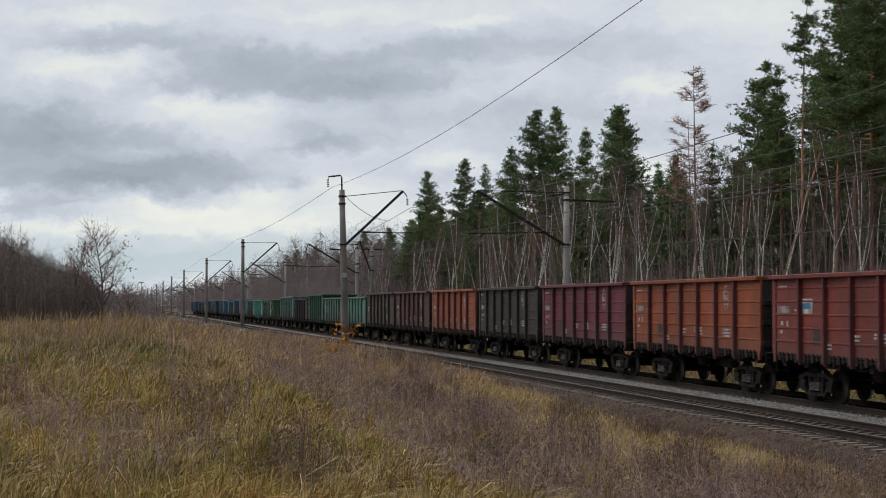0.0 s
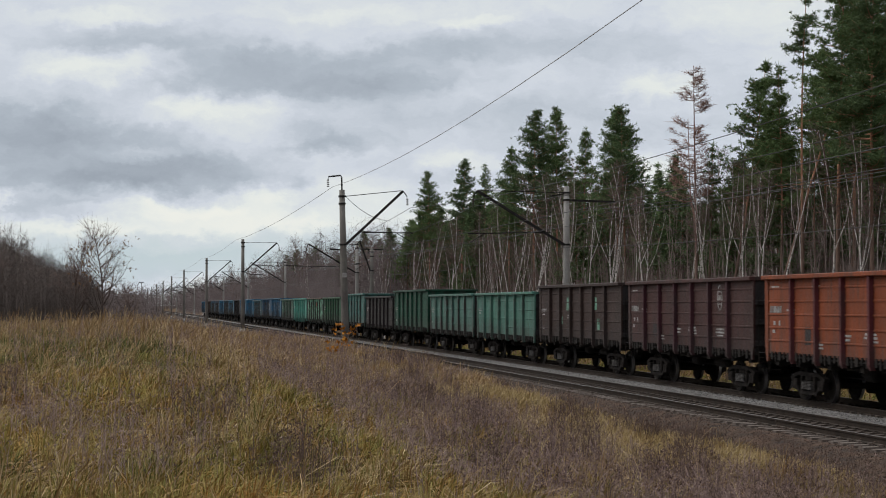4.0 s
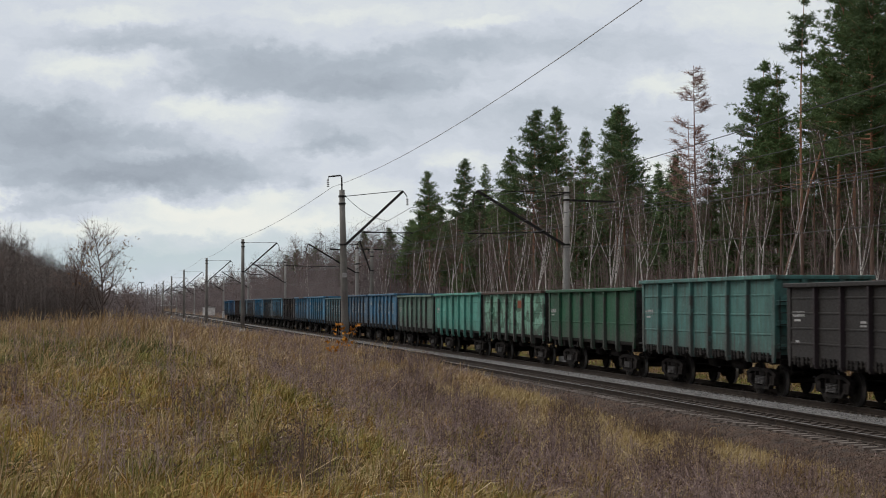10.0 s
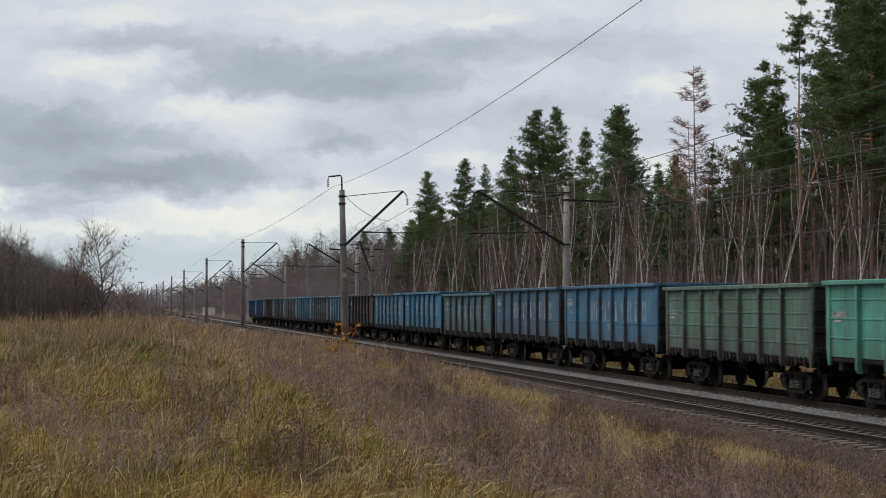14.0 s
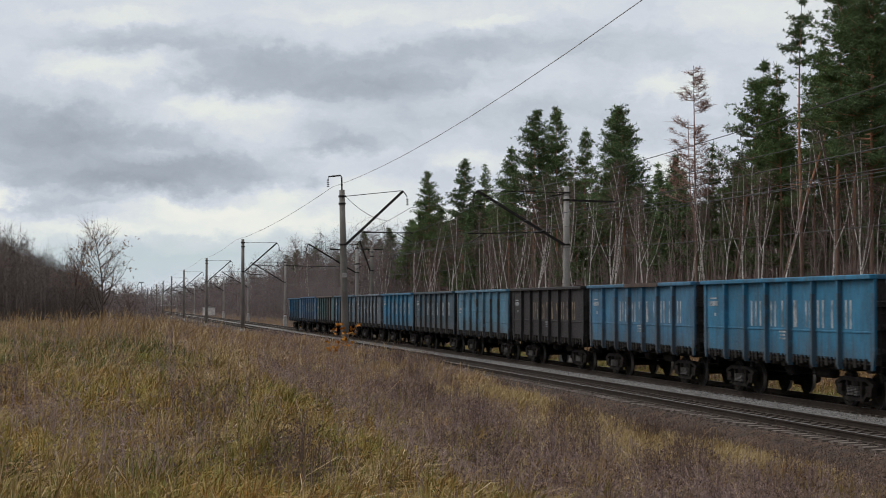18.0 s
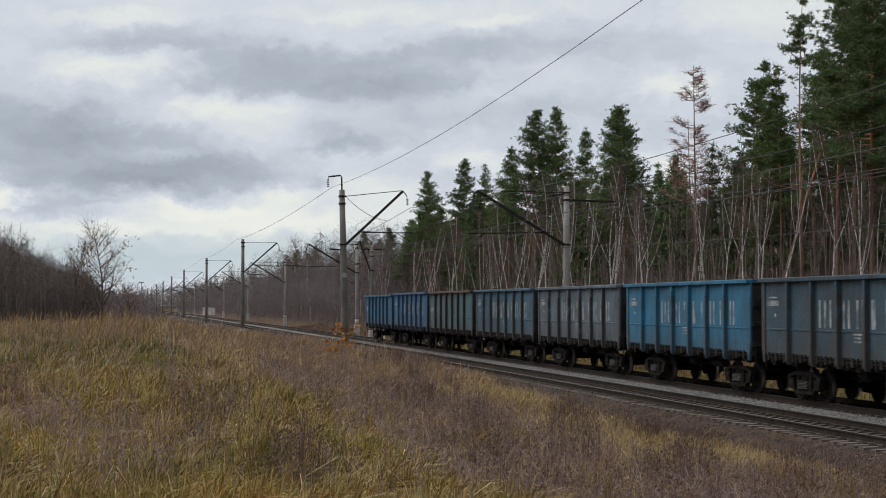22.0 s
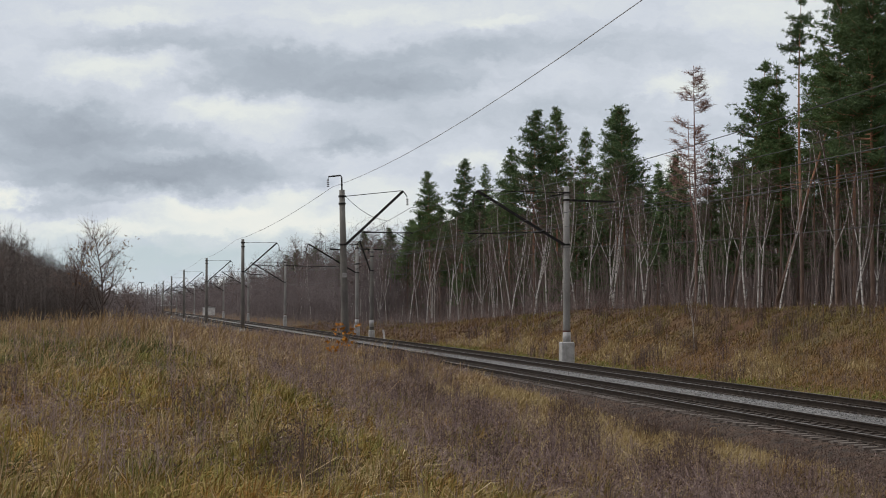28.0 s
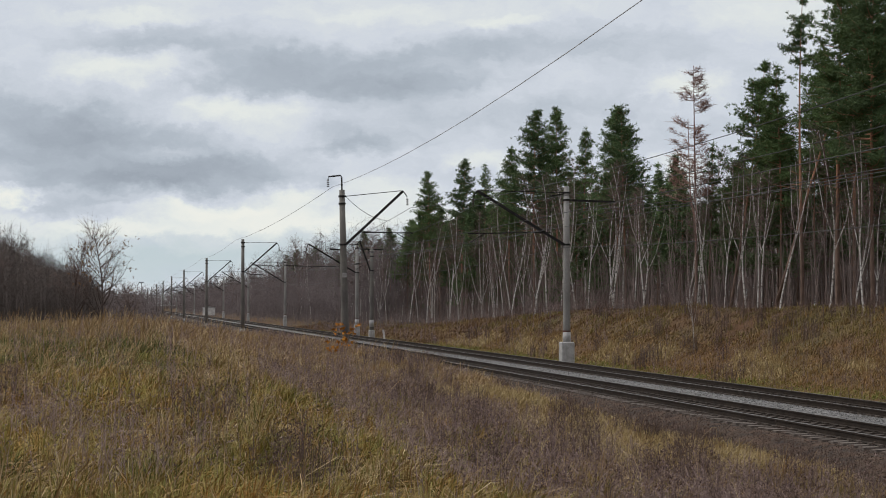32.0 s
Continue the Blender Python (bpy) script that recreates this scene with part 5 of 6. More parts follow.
def dead_pine_meshes(h):
    """A dead conifer: two stems, level boughs that turn up at their ends in plates of fine pinkish twigs, longer on one side."""
    line = trunk_line(h, 0.12)
    t, c = Soup(), Soup()
    for i in range(len(line) - 1):
        u, w = i / (len(line) - 1), (i + 1) / (len(line) - 1)
        t.stick(line[i], line[i + 1], 0.14 * (1 - 0.9 * u), 0.14 * (1 - 0.9 * w), 7)
    stem = [on_line(line, h * 0.36) + vec(-0.05, 0, 0), on_line(line, h * 0.46) + vec(-0.36, 0.1, 0), on_line(line, h * 0.6) + vec(-0.42, 0.1, 0), on_line(line, h * 0.78) + vec(-0.45, 0.1, 0)]
    t.curve(stem, 0.07, 0.02, 6)
    for k in range(84):
        u = 0.44 + 0.54 * (k + rng.uniform(0, 1)) / 84
        if 0.755 < u < 0.80:
            continue
        a = rng.uniform(0, TAU)
        v = (u - 0.44) / 0.56
        reach = (0.25 + 1.75 * (1 - v) ** 0.8) * (1.2 if math.cos(a) < 0 else 0.62) if v < 0.55 else 2.3 * (1 - v) ** 0.6
        ln = reach * rng.uniform(0.7, 1.15)
        p = on_line(line, h * u)
        out = vec(math.cos(a), math.sin(a), 0)
        pts = [p, p + out * ln * 0.45 + vec(0, 0, 0.02 * ln), p + out * ln * 0.8 + vec(0, 0, 0.16 * ln), p + out * ln + vec(0, 0, 0.36 * ln)]
        t.curve(pts, 0.020 + 0.006 * ln, 0.009, 4)
        for j in range(int(10 + 15 * ln)):
            s = rng.uniform(0.3, 1.0) * 3
            i = min(2, int(s))
            q = pts[i] + (pts[i + 1] - pts[i]) * (s - i)
            e = (out * rng.uniform(-0.1, 0.8) + vec(rng.normal() * 0.6, rng.normal() * 0.6, rng.uniform(0.0, 0.6))) * 0.34
            c.stick(q, q + e, 0.011, 0.004)
            for _ in range(5):
                f = q + e * rng.uniform(0.3, 1.0)
                c.stick(f, f + e * 0.25 + rng.normal(size=3) * vec(0.13, 0.13, 0.09), 0.008, 0)
    return t.mesh("trunk", M["larch_bark"], True), c.mesh("crown", M["larch_bark"])


LARCH = dead_pine_meshes(16.5)
tree("dead_pine", "dead conifer with bare pinkish brown twigs", "tree", "", LARCH, "crown", 38, 110.9, 18.8 - float(land(38, 110.9)), 16.5, turn=0.0)

# birches at the edge of the wood
for k in range(104):
    u = (k + rng.uniform(0, 0.9)) / 104
    y = 64 + 215 * u ** 1.25
    x = rng.uniform(35.8, 47) if k % 3 else rng.uniform(35, 38)
    tree("birch_tree", "slender leafless birch with a white trunk at the wood's edge", "birch tree", "birches of the wood", BIRCHES[k % 4], "crown", x, y, rng.uniform(7.5, 10.5) if y < 125 else rng.uniform(8.5, 13), 13, (rng.uniform(-6, 6), rng.uniform(-6, 6)))
# bare brown trees among and behind them
for k in range(72):
    u = (k + rng.uniform(0, 0.9)) / 72
    y = 66 + 190 * u
    tree("bare_tree", "thin leafless grey-brown tree in the wood", "tree", "bare trees of the wood", BARE[k % 3], "crown", rng.uniform(39, 72), y, rng.uniform(7, 12.5), 12, (rng.uniform(-3, 3), rng.uniform(-3, 3)))
for k in range(66):
    u = (k + rng.uniform(0, 0.9)) / 66
    y = 245 + 420 * u ** 1.3
    birch = k % 5 == 0
    tree("birch_tree" if birch else "bare_tree", "slender leafless birch farther along the line" if birch else "leafless brown tree farther along the line", "birch tree" if birch else "tree", "trees along the line", BIRCHES[k % 4] if birch else BARE[k % 3], "crown",
         rng.uniform(33, 62), y, rng.uniform(10, 15.5), 13 if birch else 12)


def woods(name, label, count, xr, yr, hr, mat, spread=1.6, thick=1.0, rounds=6):
    """Far woods and thickets: thin stems with branching twigs in one mesh."""
    s = Soup()
    x, y, h = rng.uniform(*xr, count), rng.uniform(*yr, count), rng.uniform(*hr, count)
    p = np.stack([x, y, land(x, y) - 0.2], 1)
    q = p + np.stack([rng.normal(size=count) * 0.07 * h, rng.normal(size=count) * 0.07 * h, h], 1)
    r = (0.010 + 0.0036 * h) * thick
    s.stick(p, q, r, 0)
    for j in range(rounds):
        u = rng.uniform(0.15, 0.9, count)[:, None]
        a = p + (q - p) * u
        e = np.stack([rng.normal(size=count) * 0.55, rng.normal(size=count) * 0.55, rng.uniform(0.3, 1.0, count)], 1) * spread * (1.15 - u) * rng.uniform(0.7, 1.5, count)[:, None]
        s.stick(a, a + e, r * 0.45, 0)
        for m_ in (0.25, 0.5, 0.7):
            s.stick(a + e * m_, a + e * (m_ + 0.3) + rng.normal(size=(count, 3)) * 0.24 * spread, r * 0.3, 0)
    return tagged(new(name, s.mesh(name, mat)), label, "thicket", kind="stuff")


M["thicket"] = mottled("thicket_twigs", [(0.3, (0.080, 0.062, 0.057)), (0.55, (0.135, 0.101, 0.091)), (0.8, (0.21, 0.162, 0.146))], 0.35, 0.95)
M["dark_thicket"] = mottled("dark_thicket_twigs", [(0.3, (0.055, 0.044, 0.040)), (0.55, (0.095, 0.076, 0.068)), (0.8, (0.16, 0.125, 0.11))], 0.35, 0.95)
woods("undergrowth", "dense brown leafless undergrowth inside the wood", 2600, (38, 72), (62, 270), (3, 10), M["thicket"], 1.8)
woods("far_woods", "thick screen of bare brown trees deep in the wood", 2200, (54, 100), (62, 300), (8, 15), M["thicket"], 3.2, 1.5)
woods("undergrowth", "low bare brushwood along the wood's edge", 1000, (32.5, 40), (100, 340), (0.8, 2.6), M["thicket"], 0.9)
# mauve distance haze is put into the colour of these twigs
M["hazy_twigs"] = mottled("hazy_distant_twigs", [(0.3, (0.082, 0.066, 0.065)), (0.55, (0.13, 0.104, 0.103)), (0.8, (0.20, 0.165, 0.162))], 0.25, 0.95)
woods("brushwood", "low brown brush beside the far masts", 1500, (26, 36), (200, 800), (0.8, 2.8), M["hazy_twigs"], 1.4, 1.3, 4)
woods("brushwood", "low brown brush beyond the meadow", 900, (-1.5, 6), (95, 420), (0.6, 1.7), M["thicket"], 0.9, 1.0, 4)
woods("far_woods", "distant leafless brown woods along the railway", 1700, (31, 54), (235, 420), (7, 16.5), M["hazy_twigs"], 3.4, 0.85, 10)
woods("far_woods", "leafless brown woods farther down the railway", 1500, (31, 60), (420, 980), (8, 15), M["hazy_twigs"], 3.8, 2.0, 7)
woods("far_woods", "bare woods behind the line of far trees", 800, (50, 100), (300, 1000), (11, 16), M["hazy_twigs"], 4.0, 1.8, 7)
woods("far_woods", "distant leafless brown woods far down the line", 1400, (-120, 140), (1000, 1700), (9, 19), M["hazy_twigs"], 7.0, 3.4, 5)
woods("far_woods", "dark bare thicket on the rise beside the meadow", 2800, (-9.5, -2.9), (88, 240), (2.8, 4.6), M["dark_thicket"], 1.5, 1.1, 8)
woods("far_woods", "bare thicket sloping down towards the line", 1500, (-6, 4.2), (170, 460), (2.2, 4.4), M["hazy_twigs"], 1.8, 1.4, 6)

woods("far_woods", "tangled brown thicket between the shrubs on the rise", 1700, (-7.2, -1.8), (90, 165), (2.4, 4.2), M["dark_thicket"], 1.5, 1.0, 8)
woods("far_woods", "taller bare thicket at the top of the rise", 1300, (-13, -5.5), (108, 190), (4.2, 6.2), M["dark_thicket"], 1.8, 1.0, 8)
woods("far_woods", "tall bare thicket where the rise is highest", 420, (-11.5, -6.4), (114, 140), (5.6, 7.2), M["dark_thicket"], 1.5, 1.0, 8)

# shrubs on the rise
for k in range(22):
    y = 96 + 175 * (k / 22) ** 1.3
    x = -2.8 - rng.uniform(0, 8)
    tree("shrub", "dense dark leafless shrub on the grassy rise", "shrub", "shrubs on the rise", SHRUBS[k % 3], "crown", x, y, rng.uniform(3.0, 4.0), 5.2)
for x, y, h in ((-1.9, 86, 3.9), (0.6, 92, 2.2), (-0.75, 82, 4.4)):
    t = tree("shrub", "tall open leafless shrub with a few dry leaves", "shrub", "shrubs on the rise", SHRUBS[0], "crown", x, y, h, 5.2)
s = Soup()
for k in range(110):
    s.spray(vec(rng.normal() * 0.95, rng.normal() * 0.7, rng.uniform(2.2, 5.2)), 0.12, 3, 0.09, 0.0)
part("dry_leaves", s.mesh("dry_leaves", M["dry_leaf"]), t, "few dry brown leaves")
for k in range(7):
    x, y = -6.8 - 0.5 * k, 128 + 4 * k
    tree("young_pine", "dark pine behind the shrubs on the rise", "pine tree", "young pines", YOUNG[k % 2], "crown", x, y, 4.6 + 0.35 * k, 12)

# ---------------------------------------------------------------- grass and weeds
def blades(name, label, cat, n_tufts, per, area, mat, h=(0.3, 0.7), width=0.010, lean=0.45, spread=0.16, keep=None, sides=(0.25, -0.1), fountain=False, fine=True):
    """Tufts of bent tapering blades, joined."""
    (x0, x1), (y0, y1) = area
    tx, ty = rng.uniform(x0, x1, n_tufts), y0 + (y1 - y0) * rng.uniform(0, 1, n_tufts) ** 1.5
    ok = np.ones(n_tufts, bool)
    if keep is not None:
        ok = keep(tx, ty)
    tx, ty = tx[ok], ty[ok]
    th_ = rng.uniform(*h, len(tx))
    n_ = len(tx) * per
    ox, oy = rng.normal(0, spread, n_), rng.normal(0, spread, n_)
    bx, by_ = np.repeat(tx, per) + ox, np.repeat(ty, per) + oy
    hh = np.repeat(th_, per) * rng.uniform(0.5, 1.15, n_)
    a = rng.uniform(0, TAU, n_)
    if fountain:
        a = np.arctan2(oy, ox) + rng.normal(0, 0.5, n_)
    le = np.abs(rng.normal(0, lean, n_)) * hh
    dx, dy = 1.7 * np.cos(a) * le + sides[0] * hh, 0.8 * np.sin(a) * le + sides[1] * hh
    far_ = np.hypot(dx, dy) / hh
    cut = np.minimum(1, 2.0 / (far_ + 1e-6))
    dx, dy, far_ = dx * cut, dy * cut, np.minimum(far_, 2.0)
    base = np.stack([bx, by_, land(bx, by_) - 0.03], 1)
    wv = np.stack([np.cos(a + 1.3), np.sin(a + 1.3) * 0.4, 0.3 * np.sin(a)], 1) * (width * rng.uniform(0.6, 1.5, n_) * (0.72 + by_ / 60))[:, None] / 2
    p1 = base + np.stack([dx * 0.18, dy * 0.18, hh * (0.50 - 0.06 * far_)], 1)
    p2 = base + np.stack([dx * 0.55, dy * 0.55, hh * (0.86 - 0.25 * far_)], 1)
    tip = base + np.stack([dx, dy, hh * (1.02 - 0.43 * far_)], 1)
    if not fine:
        v = np.stack([base - wv, base + wv, p2 - wv * 0.8, p2 + wv * 0.8, tip], 1).reshape(-1, 3)
        k = np.arange(n_)[:, None] * 5
        f = np.concatenate([k + [[0, 1, 3]], k + [[0, 3, 2]], k + [[2, 3, 4]]])
        return tagged(new(name, tri_mesh(name, v, f, mat)), label, cat, kind="stuff")
    v = np.stack([base - wv * 0.8, base + wv * 0.8, p1 - wv, p1 + wv, p2 - wv * 0.7, p2 + wv * 0.7, tip], 1).reshape(-1, 3)
    k = np.arange(n_)[:, None] * 7
    f = np.concatenate([k + [[0, 1, 3]], k + [[0, 3, 2]], k + [[2, 3, 5]], k + [[2, 5, 4]], k + [[4, 5, 6]]])
    return tagged(new(name, tri_mesh(name, v, f, mat)), label, cat, kind="stuff")


def in_view(x, y, pad=1.5):
    """A wide wedge of the meadow ahead of the eye."""
    return (x > -0.080 * y - pad) & (x < 0.47 * y + pad)


def patch(x, y, s, o):
    return np.sin(x * s + o) * np.sin(y * s * 0.6 + o * 2) + 0.5 * np.sin(x * s * 2.3 - y * s * 1.1 + o)


M["straw"] = per_island("straw_grass", [(0.0, (0.10, 0.065, 0.035)), (0.3, (0.24, 0.16, 0.078)), (0.65, (0.42, 0.31, 0.165)), (1.0, (0.70, 0.59, 0.40))], (0.26, 0.145, 0.06), 1.3, shift=0.6)
M["green_grass"] = per_island("autumn_green_grass", [(0.0, (0.052, 0.058, 0.018)), (0.35, (0.142, 0.140, 0.04)), (0.7, (0.30, 0.25, 0.075)), (1.0, (0.51, 0.375, 0.14))], (0.30, 0.17, 0.050), 1.1, shift=0.65)
M["weed"] = per_island("brown_weeds", [(0.0, (0.095, 0.064, 0.058)), (0.5, (0.19, 0.134, 0.12)), (1.0, (0.32, 0.235, 0.21))], None, 0.3)
M["pale_straw"] = per_island("pale_yellow_grass", [(0.0, (0.19, 0.135, 0.06)), (0.4, (0.38, 0.29, 0.14)), (1.0, (0.64, 0.52, 0.30))], (0.28, 0.19, 0.085), 0.5)
M["weed_dark"] = per_island("dark_weeds", [(0.0, (0.05, 0.032, 0.028)), (0.5, (0.09, 0.06, 0.05)), (1.0, (0.15, 0.10, 0.08))], None, 0.3)
M["rusty_grass"] = per_island("rusty_bank_grass", [(0.0, (0.10, 0.060, 0.034)), (0.5, (0.19, 0.120, 0.060)), (1.0, (0.34, 0.23, 0.12))], (0.12, 0.080, 0.052), 0.16)
M["bank_green"] = per_island("olive_bank_grass", [(0.0, (0.09, 0.08, 0.028)), (0.5, (0.20, 0.165, 0.055)), (1.0, (0.34, 0.26, 0.11))], (0.26, 0.14, 0.05), 0.2)
M["verge"] = per_island("mossy_verge_grass", [(0.0, (0.085, 0.11, 0.025)), (0.5, (0.18, 0.205, 0.045)), (1.0, (0.34, 0.31, 0.085))], (0.26, 0.19, 0.05), 0.2)

M["thatch"] = per_island("dark_thatch", [(0.0, (0.035, 0.022, 0.013)), (0.5, (0.085, 0.056, 0.030)), (1.0, (0.17, 0.115, 0.06))], None, 1.0)
M["bank_orange"] = per_island("orange_foot_grass", [(0.0, (0.13, 0.07, 0.03)), (0.5, (0.26, 0.155, 0.06)), (1.0, (0.44, 0.30, 0.13))], (0.16, 0.12, 0.045), 1.2, shift=0.5)

def share(x, part_):
    """Keeps this share of the tufts."""
    return rng.uniform(0, 1, len(x)) < part_


near = lambda x, y: in_view(x, y) & (x < 12.4)
blades("meadow_grass", "low matted green and yellow autumn grass", "grass", 5200, 8, ((-8, 13), (12, 75)), M["green_grass"], (0.08, 0.26), 0.0085, 1.2, 0.16, lambda x, y: near(x, y) & (patch(x, y, 0.8, 2.0) + 0.10 * (5 - x) > -0.6), (0.05, -0.1))
blades("meadow_grass", "lush yellow-green tufts low in the meadow", "grass", 4600, 20, ((-6, 5.0), (12, 46)), M["green_grass"], (0.22, 0.50), 0.010, 1.35, 0.07, lambda x, y: near(x, y) & (patch(x, y, 1.3, 0.5) > -0.35) & share(x, (1.0 - 0.6 * smooth(24, 38, y)) * (1 - 0.8 * smooth(3.0, 4.4, x))), (0.1, -0.1), True)
blades("dry_grass", "arching tufts of dry straw-coloured grass", "grass", 3600, 20, ((-9, 13), (12, 95)), M["straw"], (0.28, 0.72), 0.0075, 1.25, 0.08, lambda x, y: near(x, y) & (patch(x, y, 0.7, 4.0) > -0.6) & share(x, (0.45 + 0.55 * smooth(18, 34, y)) * (1 - 0.6 * smooth(2.6, 4.2, x) * smooth(52, 40, y))), (0.14, -0.1), True)
blades("dry_grass", "rust-orange dead grass lying between the tufts", "grass", 3900, 14, ((-8, 9), (12, 60)), M["bank_orange"], (0.15, 0.42), 0.009, 1.1, 0.10, lambda x, y: near(x, y) & ((patch(x, y, 0.9, 5.5) > 0.25) | ((y < 20) & (x < 2) & (patch(x, y, 1.5, 1.1) > -0.2))), (0.1, -0.1), True)
blades("dry_grass", "pale yellow dry grass in a strip before the ballast", "grass", 5600, 13, ((8.2, 12.3), (27, 47)), M["pale_straw"], (0.22, 0.48), 0.009, 0.5, 0.11, lambda x, y: patch(x, y, 0.5, 3.0) > -0.75, (0.1, -0.05), True)
blades("dry_grass", "pale dry grass in patches near the tracks", "grass", 2600, 11, ((5, 12.6), (16, 60)), M["straw"], (0.2, 0.5), 0.008, 0.5, 0.12, lambda x, y: in_view(x, y) & (patch(x, y, 0.6, 1.0) > 0.1), (0.1, -0.05), True)
blades("dry_grass", "thin dead grass on the edge of the ballast", "grass", 1700, 7, ((12.4, 14.3), (24, 120)), M["rusty_grass"], (0.08, 0.26), 0.008, 0.8, 0.14, None, (0.1, -0.05), True)
blades("straw_stalks", "single long pale stalks standing out of the grass", "grass", 6500, 1, ((-9, 12), (12, 90)), M["straw"], (0.4, 0.95), 0.0065, 0.9, 0.3, near, (0.2, -0.1))
M["crest_green"] = per_island("dark_crest_grass", [(0.0, (0.035, 0.047, 0.016)), (0.5, (0.105, 0.115, 0.036)), (1.0, (0.26, 0.225, 0.085))], None, 0.9, shift=0.5)
blades("meadow_grass", "green mound of grass below the shrubs on the rise", "grass", 1500, 14, ((-5.2, 1.6), (38, 80)), M["crest_green"], (0.2, 0.5), 0.010, 0.9, 0.14, None, (0.1, -0.05), True)
M["amber"] = per_island("amber_grass", [(0.0, (0.15, 0.07, 0.02)), (0.5, (0.33, 0.175, 0.045)), (1.0, (0.50, 0.32, 0.09))], (0.22, 0.15, 0.04), 0.6)
blades("dry_grass", "amber-orange autumn tufts low in the meadow", "grass", 3400, 18, ((-4, 6), (12, 36)), M["amber"], (0.18, 0.42), 0.009, 1.3, 0.08, lambda x, y: near(x, y) & (patch(x, y, 1.2, 3.3) + 0.12 * (1 - x) > 0.25), (0.15, -0.1), True)
blades("grass_tussock", "thick arching tussocks of yellow-green grass", "grass", 420, 70, ((-4, 7), (12, 42)), M["green_grass"], (0.30, 0.52), 0.009, 1.1, 0.10, near, (0.15, -0.1), True)
blades("grass_tussock", "thick pale tussocks of bleached straw grass", "grass", 240, 60, ((-4, 9), (14, 60)), M["pale_straw"], (0.30, 0.55), 0.008, 1.1, 0.10, near, (0.2, -0.1), True)
blades("reed_grass", "pale reeds and tall stalks before the thicket", "grass", 300, 9, ((-5.0, 0.8), (50, 82)), M["straw"], (0.6, 1.25), 0.008, 0.35, 0.14, lambda x, y: patch(x, y, 0.8, 0.6) > 0.1, (0.1, -0.05), True)
blades("reed_grass", "tall pale feathery reeds along the crest of the rise", "grass", 420, 16, ((-1.5, 6.5), (58, 96)), M["straw"], (0.5, 1.05), 0.008, 0.55, 0.12, lambda x, y: patch(x, y, 0.45, 1.7) > 0.0, (0.2, -0.05), True)
on_bank = lambda x, y: x < 0.5 * y + 3
M["bank_brown"] = per_island("brown_bank_grass", [(0.0, (0.085, 0.062, 0.034)), (0.5, (0.165, 0.122, 0.058)), (1.0, (0.29, 0.215, 0.105))], (0.135, 0.066, 0.036), 0.11)
blades("bank_grass", "orange and tan dry grass at the foot of the bank", "grass", 5200, 9, ((26.9, 30.8), (50, 150)), M["bank_orange"], (0.10, 0.32), 0.011, 1.2, 0.25, on_bank, (0.1, -0.1), True, False)
blades("bank_grass", "dull olive-brown dry grass on the bank beyond the tracks", "grass", 8000, 9, ((29.6, 37), (52, 150)), M["bank_brown"], (0.08, 0.30), 0.011, 1.3, 0.25, on_bank, (0.1, -0.1), True, False)
blades("bank_grass", "rust-brown grass along the far foot of the wood", "grass", 2500, 9, ((26, 37), (150, 270)), M["rusty_grass"], (0.2, 0.5), 0.016, 0.9, 0.25, None, (0.1, -0.1), True, False)
blades("bank_grass", "olive and straw tufts along the top of the bank", "grass", 2600, 12, ((30.5, 37), (55, 230)), M["bank_green"], (0.2, 0.5), 0.012, 0.7, 0.18, lambda x, y: on_bank(x, y) & (patch(x, y, 0.35, 2.0) > -0.1), (0.1, -0.1), True, False)
blades("bank_grass", "pale dead reeds at the foot of the bank", "grass", 2300, 11, ((27.2, 29.6), (50, 150)), M["pale_straw"], (0.2, 0.55), 0.011, 0.6, 0.16, lambda x, y: patch(x, y, 0.5, 4.0) > 0.1, (0.1, -0.1), True, False)
blades("bank_grass", "orange dead grass over the near end of the bank", "grass", 1300, 10, ((28, 36), (50, 74)), M["bank_orange"], (0.12, 0.36), 0.011, 1.2, 0.22, lambda x, y: on_bank(x, y) & (patch(x, y, 0.45, 1.2) > 0.0), (0.1, -0.1), True, False)
blades("verge_grass", "short mossy green and orange grass beside the far track", "grass", 5200, 10, ((24.4, 27.4), (46, 230)), M["verge"], (0.08, 0.24), 0.012, 0.9, 0.16, None, (0.1, -0.1), True, False)
blades("thatch", "flattened brown thatch under the meadow grass", "grass", 7000, 8, ((-5, 12), (11, 48)), M["thatch"], (0.05, 0.16), 0.009, 1.5, 0.2, near, (0.1, -0.1), False, False)


